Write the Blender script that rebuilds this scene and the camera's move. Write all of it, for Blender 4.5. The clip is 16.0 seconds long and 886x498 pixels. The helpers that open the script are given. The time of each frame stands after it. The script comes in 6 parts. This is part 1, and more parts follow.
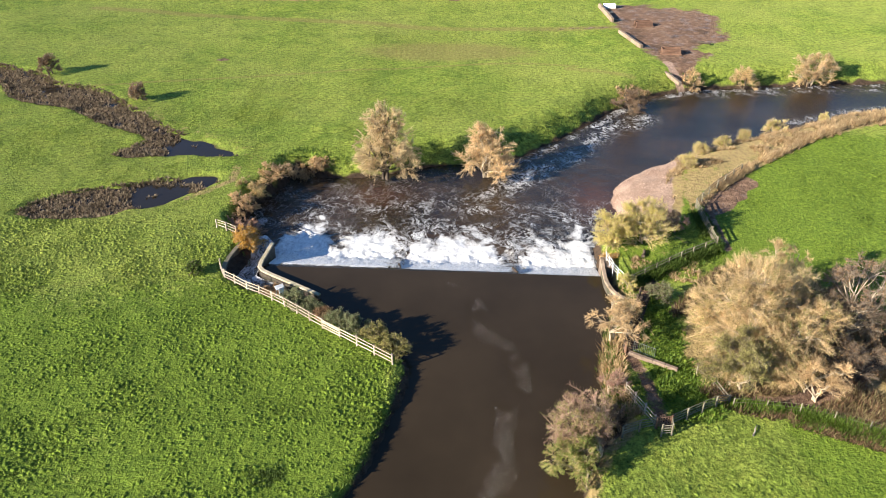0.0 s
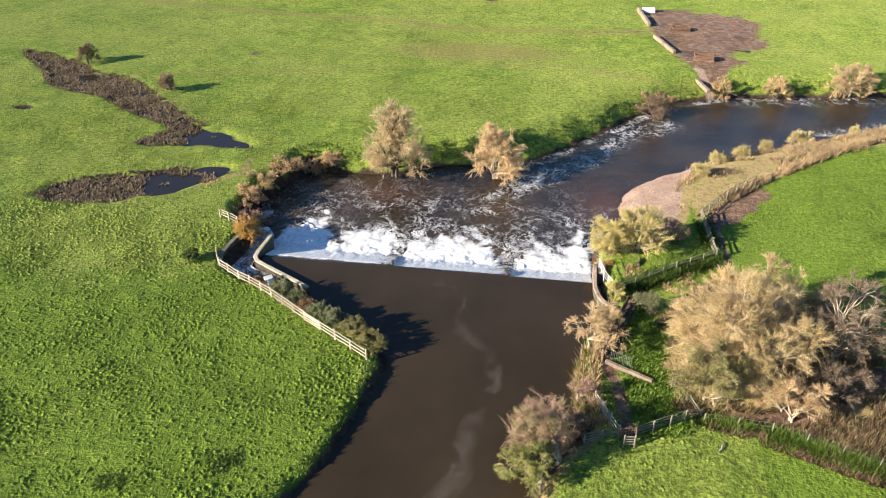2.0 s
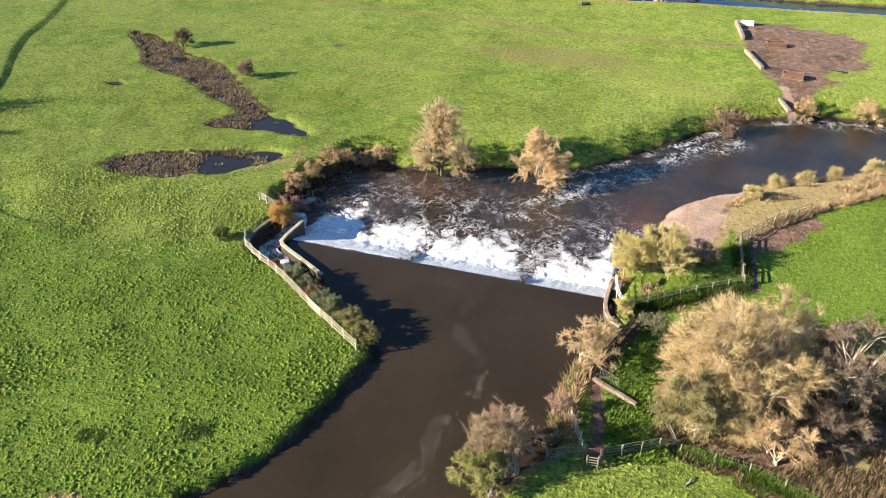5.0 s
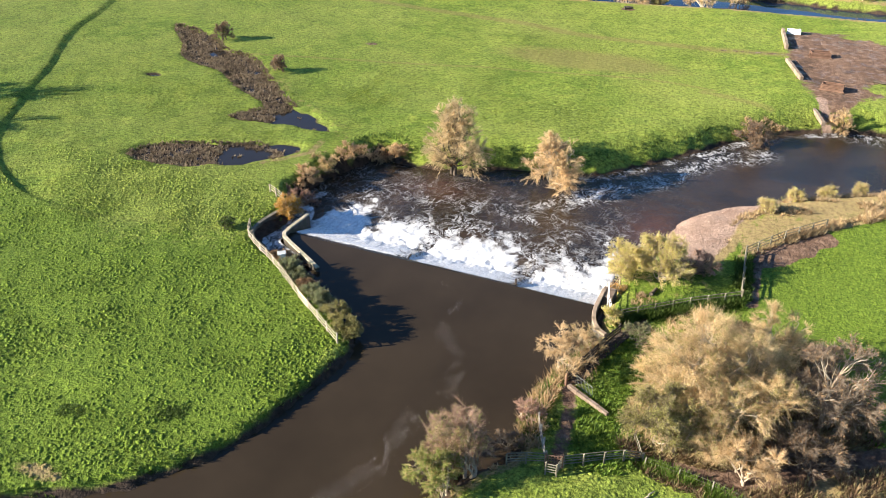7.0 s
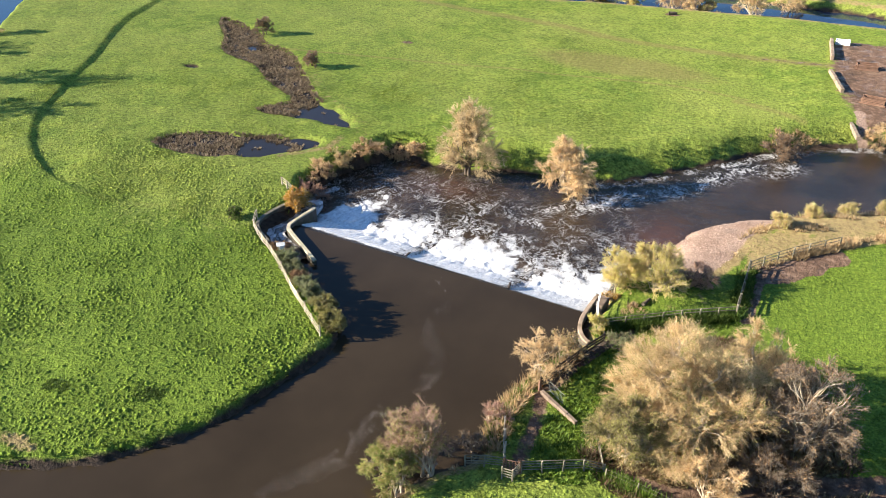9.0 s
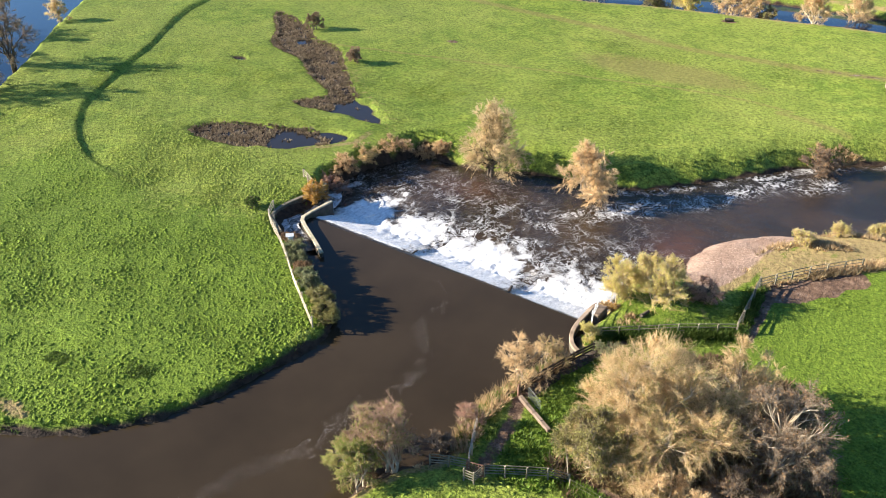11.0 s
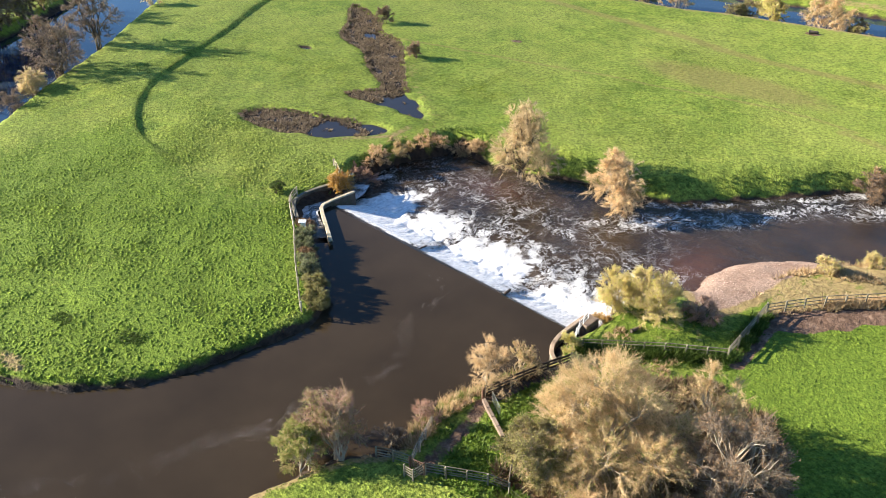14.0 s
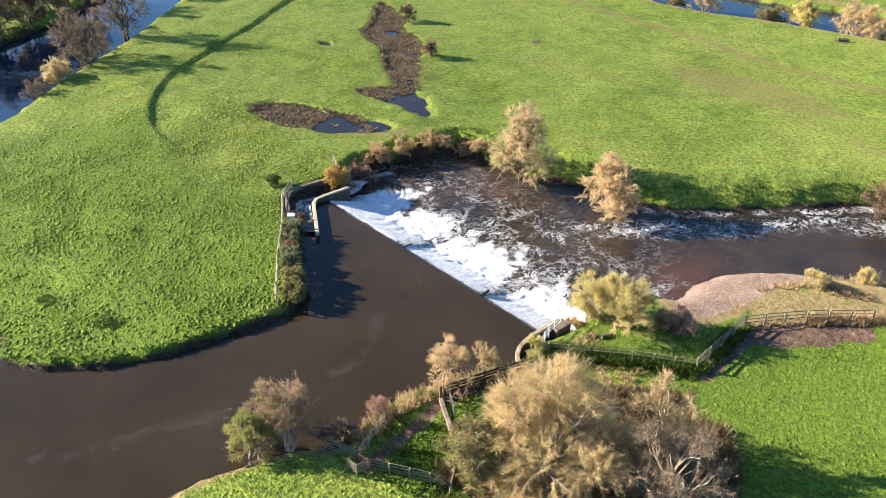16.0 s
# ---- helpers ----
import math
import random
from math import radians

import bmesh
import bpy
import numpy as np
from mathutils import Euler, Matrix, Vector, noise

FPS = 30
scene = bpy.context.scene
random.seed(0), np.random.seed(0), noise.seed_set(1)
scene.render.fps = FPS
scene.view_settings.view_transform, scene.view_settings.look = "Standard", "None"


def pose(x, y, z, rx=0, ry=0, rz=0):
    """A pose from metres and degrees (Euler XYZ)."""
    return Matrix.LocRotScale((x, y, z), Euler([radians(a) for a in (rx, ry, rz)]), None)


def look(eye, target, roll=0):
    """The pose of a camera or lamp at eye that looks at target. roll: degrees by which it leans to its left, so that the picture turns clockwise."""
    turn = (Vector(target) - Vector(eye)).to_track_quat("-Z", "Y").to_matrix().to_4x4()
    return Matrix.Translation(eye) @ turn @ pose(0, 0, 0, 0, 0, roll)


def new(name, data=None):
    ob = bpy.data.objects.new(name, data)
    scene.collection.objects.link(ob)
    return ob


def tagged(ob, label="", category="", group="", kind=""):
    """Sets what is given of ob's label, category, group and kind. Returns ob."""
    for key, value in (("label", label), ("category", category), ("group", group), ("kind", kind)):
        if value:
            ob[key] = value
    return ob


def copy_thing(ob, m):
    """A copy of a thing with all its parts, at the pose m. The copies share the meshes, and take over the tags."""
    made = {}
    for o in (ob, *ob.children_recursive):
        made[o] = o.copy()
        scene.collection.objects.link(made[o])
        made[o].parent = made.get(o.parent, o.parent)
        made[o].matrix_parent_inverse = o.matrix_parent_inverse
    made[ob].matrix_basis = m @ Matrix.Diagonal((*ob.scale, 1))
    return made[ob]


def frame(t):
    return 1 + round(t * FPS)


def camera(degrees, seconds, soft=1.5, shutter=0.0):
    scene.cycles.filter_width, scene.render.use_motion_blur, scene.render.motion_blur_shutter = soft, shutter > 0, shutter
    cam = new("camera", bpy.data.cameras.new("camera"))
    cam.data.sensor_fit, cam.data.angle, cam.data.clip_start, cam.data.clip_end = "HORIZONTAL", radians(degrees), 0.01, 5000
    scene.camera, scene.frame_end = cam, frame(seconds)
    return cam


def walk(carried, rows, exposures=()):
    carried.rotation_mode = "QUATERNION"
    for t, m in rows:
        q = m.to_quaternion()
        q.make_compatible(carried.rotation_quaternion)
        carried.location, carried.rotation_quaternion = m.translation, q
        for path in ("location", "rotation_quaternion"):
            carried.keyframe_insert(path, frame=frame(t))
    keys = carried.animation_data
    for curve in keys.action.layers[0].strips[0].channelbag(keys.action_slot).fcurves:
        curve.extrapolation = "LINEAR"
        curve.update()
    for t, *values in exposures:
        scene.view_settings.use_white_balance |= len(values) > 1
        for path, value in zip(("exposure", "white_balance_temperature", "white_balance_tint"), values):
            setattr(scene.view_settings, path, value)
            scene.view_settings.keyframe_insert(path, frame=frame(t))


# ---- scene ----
cam = camera(57.6, 16.0, soft=0.75)
METRES, EYE, TILT, LEAN, TURN = 56.52, 45.0, 0.0, 0.0, 0.0
ROWS = [
    (0.0, 0.0, 0.0, 0.0, 0.05, -32.05, -0.08),
    (0.5, 0.031, -0.0005, 0.0003, 1.21, -32.06, -0.07),
    (1.0, 0.0621, -0.0004, 0.0004, 2.26, -32.07, -0.05),
    (1.5, 0.0933, 0.0004, 0.0006, 3.6, -32.06, -0.04),
    (2.0, 0.1245, 0.002, 0.0007, 5.09, -32.06, -0.02),
    (2.5, 0.1551, 0.0046, 0.0011, 6.92, -32.05, -0.01),
    (3.0, 0.1867, 0.0084, 0.0012, 9.14, -32.02, 0.01),
    (3.5, 0.2179, 0.0133, 0.0013, 10.65, -32.04, 0.04),
    (4.0, 0.2489, 0.0189, 0.0015, 12.19, -32.05, 0.04),
    (6.5, 0.4003, 0.0572, -0.0005, 19.17, -31.95, 0.12),
    (7.0, 0.4292, 0.0668, -0.0008, 20.45, -31.94, 0.15),
    (7.5, 0.4585, 0.0773, -0.001, 21.81, -31.93, 0.15),
    (8.0, 0.4875, 0.0884, -0.0013, 23.17, -31.91, 0.17),
    (8.5, 0.5162, 0.1002, -0.0014, 24.56, -31.89, 0.18),
    (11.0, 0.657, 0.1721, -0.0013, 31.93, -31.89, 0.31),
    (11.5, 0.6834, 0.1888, -0.0017, 34.17, -31.86, 0.31),
    (12.0, 0.7093, 0.2062, -0.002, 35.6, -31.88, 0.32),
    (12.5, 0.7348, 0.2242, -0.0025, 36.86, -31.91, 0.34),
    (13.0, 0.7596, 0.2431, -0.0029, 38.07, -31.95, 0.34),
    (13.5, 0.7839, 0.2621, -0.0033, 39.28, -31.96, 0.33),
    (14.0, 0.8083, 0.2821, -0.0039, 40.78, -31.95, 0.36),
    (14.5, 0.8322, 0.3026, -0.0043, 41.86, -31.96, 0.37),
    (15.0, 0.8555, 0.3236, -0.0051, 42.71, -31.96, 0.4),
    (15.5, 0.8784, 0.3445, -0.006, 43.6, -31.95, 0.4),
    (16.0, 0.9006, 0.3657, -0.0063, 44.97, -31.93, 0.41),
]

walk(cam, [(t, pose(0, 0, EYE, TILT, LEAN, TURN) @ pose(METRES * x, METRES * y, METRES * z, 90 + pitch, roll, yaw)) for t, x, y, z, yaw, pitch, roll in ROWS],
     exposures=((0.0, 1.62), (4.0, 1.73), (8.0, 1.87), (12.0, 1.96), (16.0, 2.02)))

# ---- daylight: low autumn sun from the west-south-west, clear sky ----
SUN_WAY = Vector((-0.875, -0.485, 0.0)).normalized()
SUN_UP = radians(21.0)
world = bpy.data.worlds.new("sky")
scene.world = world
world.use_nodes = True
sky = world.node_tree.nodes.new("ShaderNodeTexSky")
sky.sky_type, sky.sun_disc = "NISHITA", False
sky.sun_elevation, sky.sun_rotation = SUN_UP, math.atan2(SUN_WAY.x, SUN_WAY.y)
sky.air_density, sky.dust_density, sky.ozone_density = 1.0, 0.0, 6.0
back = world.node_tree.nodes["Background"]
back.inputs["Strength"].default_value = 0.064
world.node_tree.links.new(sky.outputs[0], back.inputs["Color"])
sun = bpy.data.lights.new("sun", "SUN")
sun.energy, sun.angle, sun.color = 5.0, radians(0.53), (1.0, 0.90, 0.76)
sun_ob = new("sun", sun)
to_sun = Vector((SUN_WAY.x * math.cos(SUN_UP), SUN_WAY.y * math.cos(SUN_UP), math.sin(SUN_UP)))
sun_ob.matrix_world = look(to_sun * 300, (0, 0, 0))


# ---- materials ----
class Mat:
    """A small builder of node materials."""

    def __init__(self, name, rough=0.8, spec=0.3, metal=0.0):
        self.m = bpy.data.materials.new(name)
        self.m.use_nodes = True
        self.nt = self.m.node_tree
        self.b = self.nt.nodes["Principled BSDF"]
        self.b.inputs["Roughness"].default_value = rough
        self.b.inputs["Specular IOR Level"].default_value = spec
        self.b.inputs["Metallic"].default_value = metal
        self.geo = self.nt.nodes.new("ShaderNodeNewGeometry")
        self.pos = self.geo.outputs["Position"]

    def link(self, a, b):
        self.nt.links.new(a, b)

    def put(self, socket, value):
        if isinstance(value, (int, float)):
            socket.default_value = value
        elif isinstance(value, tuple):
            socket.default_value = (*value, 1.0) if len(value) == 3 else value
        else:
            self.link(value, socket)

    def noise(self, scale, detail=3.0, rough=0.55, vec=None, distort=0.0, stretch=None):
        n = self.nt.nodes.new("ShaderNodeTexNoise")
        n.inputs["Scale"].default_value, n.inputs["Detail"].default_value = scale, detail
        n.inputs["Roughness"].default_value, n.inputs["Distortion"].default_value = rough, distort
        v = vec or self.pos
        if stretch:
            mp = self.nt.nodes.new("ShaderNodeMapping")
            mp.inputs["Scale"].default_value = stretch
            self.link(v, mp.inputs["Vector"])
            v = mp.outputs[0]
        self.link(v, n.inputs["Vector"])
        return n.outputs["Fac"]

    def cells(self, scale, feature="F1", vec=None):
        n = self.nt.nodes.new("ShaderNodeTexVoronoi")
        n.feature = feature
        n.inputs["Scale"].default_value = scale
        self.link(vec or self.pos, n.inputs["Vector"])
        return n

    def ramp(self, fac, stops, smooth=False):
        r = self.nt.nodes.new("ShaderNodeValToRGB")
        if smooth:
            r.color_ramp.interpolation = "EASE"
        els = r.color_ramp.elements
        while len(els) < len(stops):
            els.new(0.5)
        for e, (p, c) in zip(els, stops):
            e.position = p
            e.color = (*c, 1.0) if isinstance(c, tuple) else (c, c, c, 1.0)
        self.link(fac, r.inputs[0])
        return r.outputs[0]

    def mix(self, fac, a, b, blend="MIX"):
        n = self.nt.nodes.new("ShaderNodeMix")
        n.data_type, n.blend_type = "RGBA", blend
        self.put(n.inputs[0], fac)
        self.put(n.inputs[6], a)
        self.put(n.inputs[7], b)
        return n.outputs[2]

    def calc(self, op, a, b=0.0, c=None, clamp=False):
        n = self.nt.nodes.new("ShaderNodeMath")
        n.operation, n.use_clamp = op, clamp
        self.put(n.inputs[0], a)
        self.put(n.inputs[1], b)
        if c is not None:
            self.put(n.inputs[2], c)
        return n.outputs[0]

    def attr(self, name):
        n = self.nt.nodes.new("ShaderNodeAttribute")
        n.attribute_name = name
        return n.outputs["Fac"]

    def bump(self, height, strength, distance):
        n = self.nt.nodes.new("ShaderNodeBump")
        n.inputs["Strength"].default_value, n.inputs["Distance"].default_value = strength, distance
        self.link(height, n.inputs["Height"])
        self.link(n.outputs[0], self.b.inputs["Normal"])

    def colour(self, c):
        self.put(self.b.inputs["Base Color"], c)

    def rough(self, r):
        self.put(self.b.inputs["Roughness"], r)


def plant_mat(name, dark, mid, light, rough=0.75, through_light=0.0):
    """Leaves, twigs and grass: each loose piece has its own tone, with broad patches over it."""
    k = Mat(name, rough, 0.2)
    tone = k.ramp(k.geo.outputs["Random Per Island"], [(0.0, dark), (0.5, mid), (1.0, light)])
    patch = k.ramp(k.noise(0.35, 2.0), [(0.35, 0.75), (0.65, 1.15)])
    k.colour(k.mix(1.0, tone, patch, "MULTIPLY"))
    if through_light:
        t = k.nt.nodes.new("ShaderNodeBsdfTranslucent")
        k.link(k.b.inputs["Base Color"].links[0].from_socket, t.inputs["Color"])
        s = k.nt.nodes.new("ShaderNodeMixShader")
        s.inputs[0].default_value = through_light
        k.link(k.b.outputs[0], s.inputs[1])
        k.link(t.outputs[0], s.inputs[2])
        k.link(s.outputs[0], k.nt.nodes["Material Output"].inputs["Surface"])
    return k.m


def hard_mat(name, dark, light, scale, rough=0.8, bump=0.4, grain=12.0, stain=None):
    """Wood, stone, concrete: two scales of tone, stains, a fine relief, and a tone of its own for each piece."""
    k = Mat(name, rough, 0.3)
    obj = k.nt.nodes.new("ShaderNodeObjectInfo")
    base = k.ramp(k.noise(scale, 4.0), [(0.3, dark), (0.7, light)])
    fine = k.ramp(k.noise(grain, 4.0, 0.7), [(0.25, 0.72), (0.75, 1.18)])
    c = k.mix(1.0, base, fine, "MULTIPLY")
    c = k.mix(1.0, c, k.ramp(obj.outputs["Random"], [(0.0, 0.8), (1.0, 1.12)]), "MULTIPLY")
    if stain:
        c = k.mix(k.ramp(k.noise(0.9, 5.0, 0.7), [(0.48, 0.0), (0.68, 0.75)]), c, stain)
    k.colour(c)
    k.bump(k.noise(grain, 4.0, 0.7), bump, 0.03)
    return k.m


def ground_mat():
    """Autumn pasture; mud, shingle, dead grass, lush weeds and bare earth come in by the masks on the sheet."""
    k = Mat("pasture", 0.85, 0.15)
    k.b.inputs["Diffuse Roughness"].default_value = 0.8
    broad = k.noise(0.045, 4.0, 0.6)
    mid = k.noise(0.33, 4.0, 0.6, distort=0.6)
    clump = k.noise(1.9, 4.0, 0.65)
    grass = k.ramp(mid, [(0.26, (0.080, 0.126, 0.019)), (0.5, (0.138, 0.188, 0.029)), (0.74, (0.206, 0.240, 0.042))])
    grass = k.mix(k.ramp(broad, [(0.38, 0.0), (0.66, 0.7)]), grass, (0.215, 0.240, 0.055))
    grass = k.mix(1.0, grass, k.ramp(clump, [(0.3, 0.5), (0.52, 1.0), (0.75, 1.3)]), "MULTIPLY")
    edge = k.calc("MULTIPLY_ADD", k.noise(0.8, 5.0, 0.7), 0.9, -0.45)
    fine_edge = k.calc("MULTIPLY_ADD", k.noise(2.2, 4.0, 0.7), 0.6, -0.3)

    def mask(name, lo=0.42, hi=0.58, e=edge):
        a = k.attr(name)
        s = k.calc("ADD", a, k.calc("MULTIPLY", e, k.ramp(a, [(0.0, 0.0), (0.12, 1.0), (0.9, 1.0), (1.0, 0.25)])))
        return k.ramp(s, [(lo, 0.0), (hi, 1.0)])
    c = k.mix(mask("lush"), grass, k.ramp(clump, [(0.28, (0.060, 0.100, 0.012)), (0.72, (0.142, 0.194, 0.025))]))
    c = k.mix(1.0, c, k.ramp(k.noise(4.5, 4.0, 0.7), [(0.34, 0.55), (0.5, 1.0), (0.68, 1.3)]), "MULTIPLY")
    c = k.mix(k.calc("MULTIPLY", mask("worn", 0.25, 0.8), 0.7), c, k.ramp(clump, [(0.3, (0.125, 0.115, 0.035)), (0.7, (0.225, 0.185, 0.070))]))
    c = k.mix(mask("dry"), c, k.ramp(k.noise(1.6, 5.0, 0.7), [(0.3, (0.14, 0.10, 0.045)), (0.55, (0.27, 0.205, 0.095)), (0.75, (0.20, 0.20, 0.055))]))
    earth = k.ramp(k.noise(1.3, 5.0, 0.7), [(0.28, (0.055, 0.034, 0.024)), (0.5, (0.125, 0.078, 0.053)), (0.72, (0.24, 0.165, 0.118))])
    c = k.mix(mask("mud"), c, earth)
    peb = k.cells(5.5)
    stones = k.mix(1.0, k.ramp(k.noise(0.5, 4.0), [(0.3, (0.25, 0.165, 0.125)), (0.7, (0.38, 0.275, 0.215))]),
                   k.ramp(peb.outputs["Distance"], [(0.0, 1.15), (0.75, 0.6)]), "MULTIPLY")
    c = k.mix(mask("shingle"), c, stones)
    wet = k.ramp(k.attr("wet"), [(0.2, 0.0), (0.8, 1.0)])
    c = k.mix(wet, c, k.ramp(k.noise(1.5, 4.0), [(0.3, (0.026, 0.018, 0.012)), (0.7, (0.080, 0.054, 0.037))]))
    k.colour(c)
    bare = k.calc("MAXIMUM", k.calc("MAXIMUM", k.attr("mud"), k.attr("shingle")), k.calc("MAXIMUM", k.attr("dry"), k.attr("wet")))
    blade = k.nt.nodes.new("ShaderNodeBsdfGlossy")
    blade.inputs["Roughness"].default_value = 0.62
    k.put(blade.inputs["Color"], k.mix(1.0, c, (2.7, 2.7, 2.3), "MULTIPLY"))
    both = k.nt.nodes.new("ShaderNodeMixShader")
    k.put(both.inputs[0], k.calc("MULTIPLY_ADD", bare, -0.2, 0.2, clamp=True))
    k.link(k.b.outputs[0], both.inputs[1])
    k.link(blade.outputs[0], both.inputs[2])
    k.link(both.outputs[0], k.nt.nodes["Material Output"].inputs["Surface"])
    k.rough(k.calc("SUBTRACT", 0.88, k.calc("MULTIPLY", k.calc("MULTIPLY", mask("mud"), k.ramp(k.noise(0.6, 3.0), [(0.5, 0.0), (0.62, 1.0)])), 0.55)))
    relief = k.calc("ADD", k.calc("MULTIPLY", k.noise(1.9, 4.0, 0.65), 1.0), k.calc("MULTIPLY", k.noise(5.0, 4.0, 0.65), 0.55))
    k.bump(relief, 0.85, 0.30)
    k.link(k.b.inputs["Normal"].links[0].from_socket, blade.inputs["Normal"])
    return k.m


def smooth_water(name, deep, silt_sky, ripple, rip_scale):
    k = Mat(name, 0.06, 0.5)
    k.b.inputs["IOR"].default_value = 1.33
    k.colour(k.mix(k.ramp(k.noise(0.07, 4.0, 0.6), [(0.35, 0.0), (0.65, 1.0)]), deep, silt_sky))
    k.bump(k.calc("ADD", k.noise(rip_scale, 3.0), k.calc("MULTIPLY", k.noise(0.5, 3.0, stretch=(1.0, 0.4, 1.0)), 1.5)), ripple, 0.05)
    return k.m


def foam_water(name, flow, scale=1.0):
    """Brown river water broken by foam: a mask on the mesh says how much, warped veins and lumps give it shape."""
    k = Mat(name, 0.08, 0.5)
    k.b.inputs["IOR"].default_value = 1.33
    a = k.attr("foam")
    warp = k.nt.nodes.new("ShaderNodeTexNoise")
    warp.inputs["Scale"].default_value, warp.inputs["Detail"].default_value = 0.45 * scale, 3.0
    k.link(k.pos, warp.inputs["Vector"])
    add = k.nt.nodes.new("ShaderNodeVectorMath")
    add.operation = "MULTIPLY_ADD"
    k.link(warp.outputs["Color"], add.inputs[0])
    add.inputs[1].default_value = (3.2, 3.2, 0.0)
    k.link(k.pos, add.inputs[2])
    v = add.outputs[0]
    tongues = k.noise(0.75 * scale, 8.0, 0.66, v, 0.3, flow)
    solid = k.ramp(k.calc("ADD", a, k.calc("MULTIPLY_ADD", tongues, 1.9, -0.95)), [(0.46, 0.0), (0.60, 0.55), (0.82, 1.0)])

    def lace(size, wide, sharp):
        n = k.calc("ABSOLUTE", k.calc("SUBTRACT", k.noise(size * scale, 7.0, 0.68, v, 0.25, flow), 0.5))
        return k.calc("MULTIPLY", k.calc("SUBTRACT", k.calc("MULTIPLY_ADD", a, wide, 0.004), n), sharp, clamp=True)
    patch = k.ramp(k.noise(0.22 * scale, 4.0, 0.6, v, 0.6), [(0.40, 0.05), (0.60, 1.0)])
    crumbs = k.ramp(k.noise(5.0 * scale, 3.0, 0.7), [(0.36, 0.25), (0.58, 1.0)])
    wisps = k.calc("ADD", k.calc("MULTIPLY", lace(0.42, 0.085, 70.0), 0.9), k.calc("MULTIPLY", lace(1.25, 0.085, 60.0), 0.75), clamp=True)
    wisps = k.calc("MULTIPLY", k.calc("MULTIPLY", wisps, patch), k.calc("MULTIPLY", crumbs, k.ramp(a, [(0.05, 0.0), (0.22, 1.0)])))
    f = k.calc("MAXIMUM", solid, wisps)
    body = k.mix(k.ramp(k.noise(0.12, 3.0), [(0.38, 0.0), (0.62, 1.0)]), (0.018, 0.013, 0.008), (0.040, 0.026, 0.015))
    body = k.mix(k.calc("MULTIPLY", k.attr("shoal"), 0.85), body, (0.075, 0.034, 0.020))
    white = k.ramp(k.noise(2.6 * scale, 4.0, 0.7, None, 0.0, flow), [(0.3, (0.42, 0.43, 0.44)), (0.5, (0.68, 0.68, 0.67)), (0.68, (0.84, 0.84, 0.82))])
    k.colour(k.mix(f, body, white))
    k.rough(k.calc("MULTIPLY_ADD", f, 0.62, 0.08))
    k.bump(k.calc("ADD", k.noise(2.4 * scale, 6.0, 0.7), k.calc("MULTIPLY", f, 0.35)), 0.6, 0.12)
    return k.m


M_GROUND = ground_mat()
M_UPPER = smooth_water("silty_water", (0.025, 0.0180, 0.0105), (0.037, 0.0268, 0.0160), 0.05, 2.5)
M_UPPER.node_tree.nodes["Principled BSDF"].inputs["Specular IOR Level"].default_value = 0.32
# blue of both tones is sky reflection put into the base colour
M_FAR = smooth_water("sky_tinted_water", (0.008, 0.022, 0.050), (0.014, 0.026, 0.048), 0.10, 1.3)
M_POND = smooth_water("pond_water", (0.012, 0.010, 0.009), (0.020, 0.016, 0.012), 0.08, 2.0)
M_LOWER = foam_water("broken_water", (1.0, 0.6, 1.0), 0.95)
M_CASCADE = foam_water("falling_water", (1.6, 0.45, 1.0), 1.3)
M_FLECK = hard_mat("foam_fleck", (0.55, 0.53, 0.48), (0.74, 0.72, 0.68), 3.0, 0.7, 0.1)
M_TUFT = plant_mat("grass_blades", (0.100, 0.150, 0.018), (0.150, 0.205, 0.027), (0.205, 0.250, 0.040), 0.55, 0.5)
M_SWARD = plant_mat("lush_grass_blades", (0.058, 0.095, 0.012), (0.105, 0.155, 0.019), (0.175, 0.225, 0.032), 0.55, 0.5)
M_LUSH = plant_mat("lush_weeds", (0.070, 0.120, 0.014), (0.115, 0.190, 0.022), (0.165, 0.245, 0.034), 0.6, 0.4)
M_DRY = plant_mat("dead_grass", (0.34, 0.225, 0.115), (0.50, 0.360, 0.195), (0.61, 0.47, 0.27), 0.8, 0.4)
M_REED = plant_mat("dark_sedge", (0.10, 0.073, 0.046), (0.20, 0.148, 0.095), (0.30, 0.24, 0.15), 0.85, 0.35)
M_DOCK = plant_mat("dark_weeds", (0.055, 0.100, 0.016), (0.095, 0.150, 0.026), (0.140, 0.195, 0.040), 0.7, 0.4)
M_BRAMBLE = plant_mat("bramble_leaves", (0.11, 0.065, 0.038), (0.21, 0.135, 0.075), (0.25, 0.23, 0.10), 0.75, 0.3)
M_BARK = hard_mat("pale_bark", (0.30, 0.24, 0.165), (0.50, 0.42, 0.31), 1.4, 0.85, 0.6, 9.0)
M_DBARK = hard_mat("dark_bark", (0.060, 0.047, 0.035), (0.13, 0.10, 0.072), 1.4, 0.85, 0.6, 9.0)
M_TWIG = plant_mat("straw_twigs", (0.45, 0.315, 0.164), (0.663, 0.485, 0.271), (0.813, 0.63, 0.384), 0.75, 0.45)
M_GOLDTWIG = plant_mat("golden_twigs", (0.423, 0.311, 0.16), (0.61, 0.473, 0.275), (0.75, 0.61, 0.396), 0.75, 0.45)
M_REDTWIG = plant_mat("russet_twigs", (0.25, 0.144, 0.106), (0.4, 0.256, 0.194), (0.537, 0.369, 0.275), 0.75, 0.3)
M_GREYTWIG = plant_mat("grey_twigs", (0.127, 0.098, 0.071), (0.218, 0.17, 0.124), (0.322, 0.253, 0.19), 0.8, 0.25)
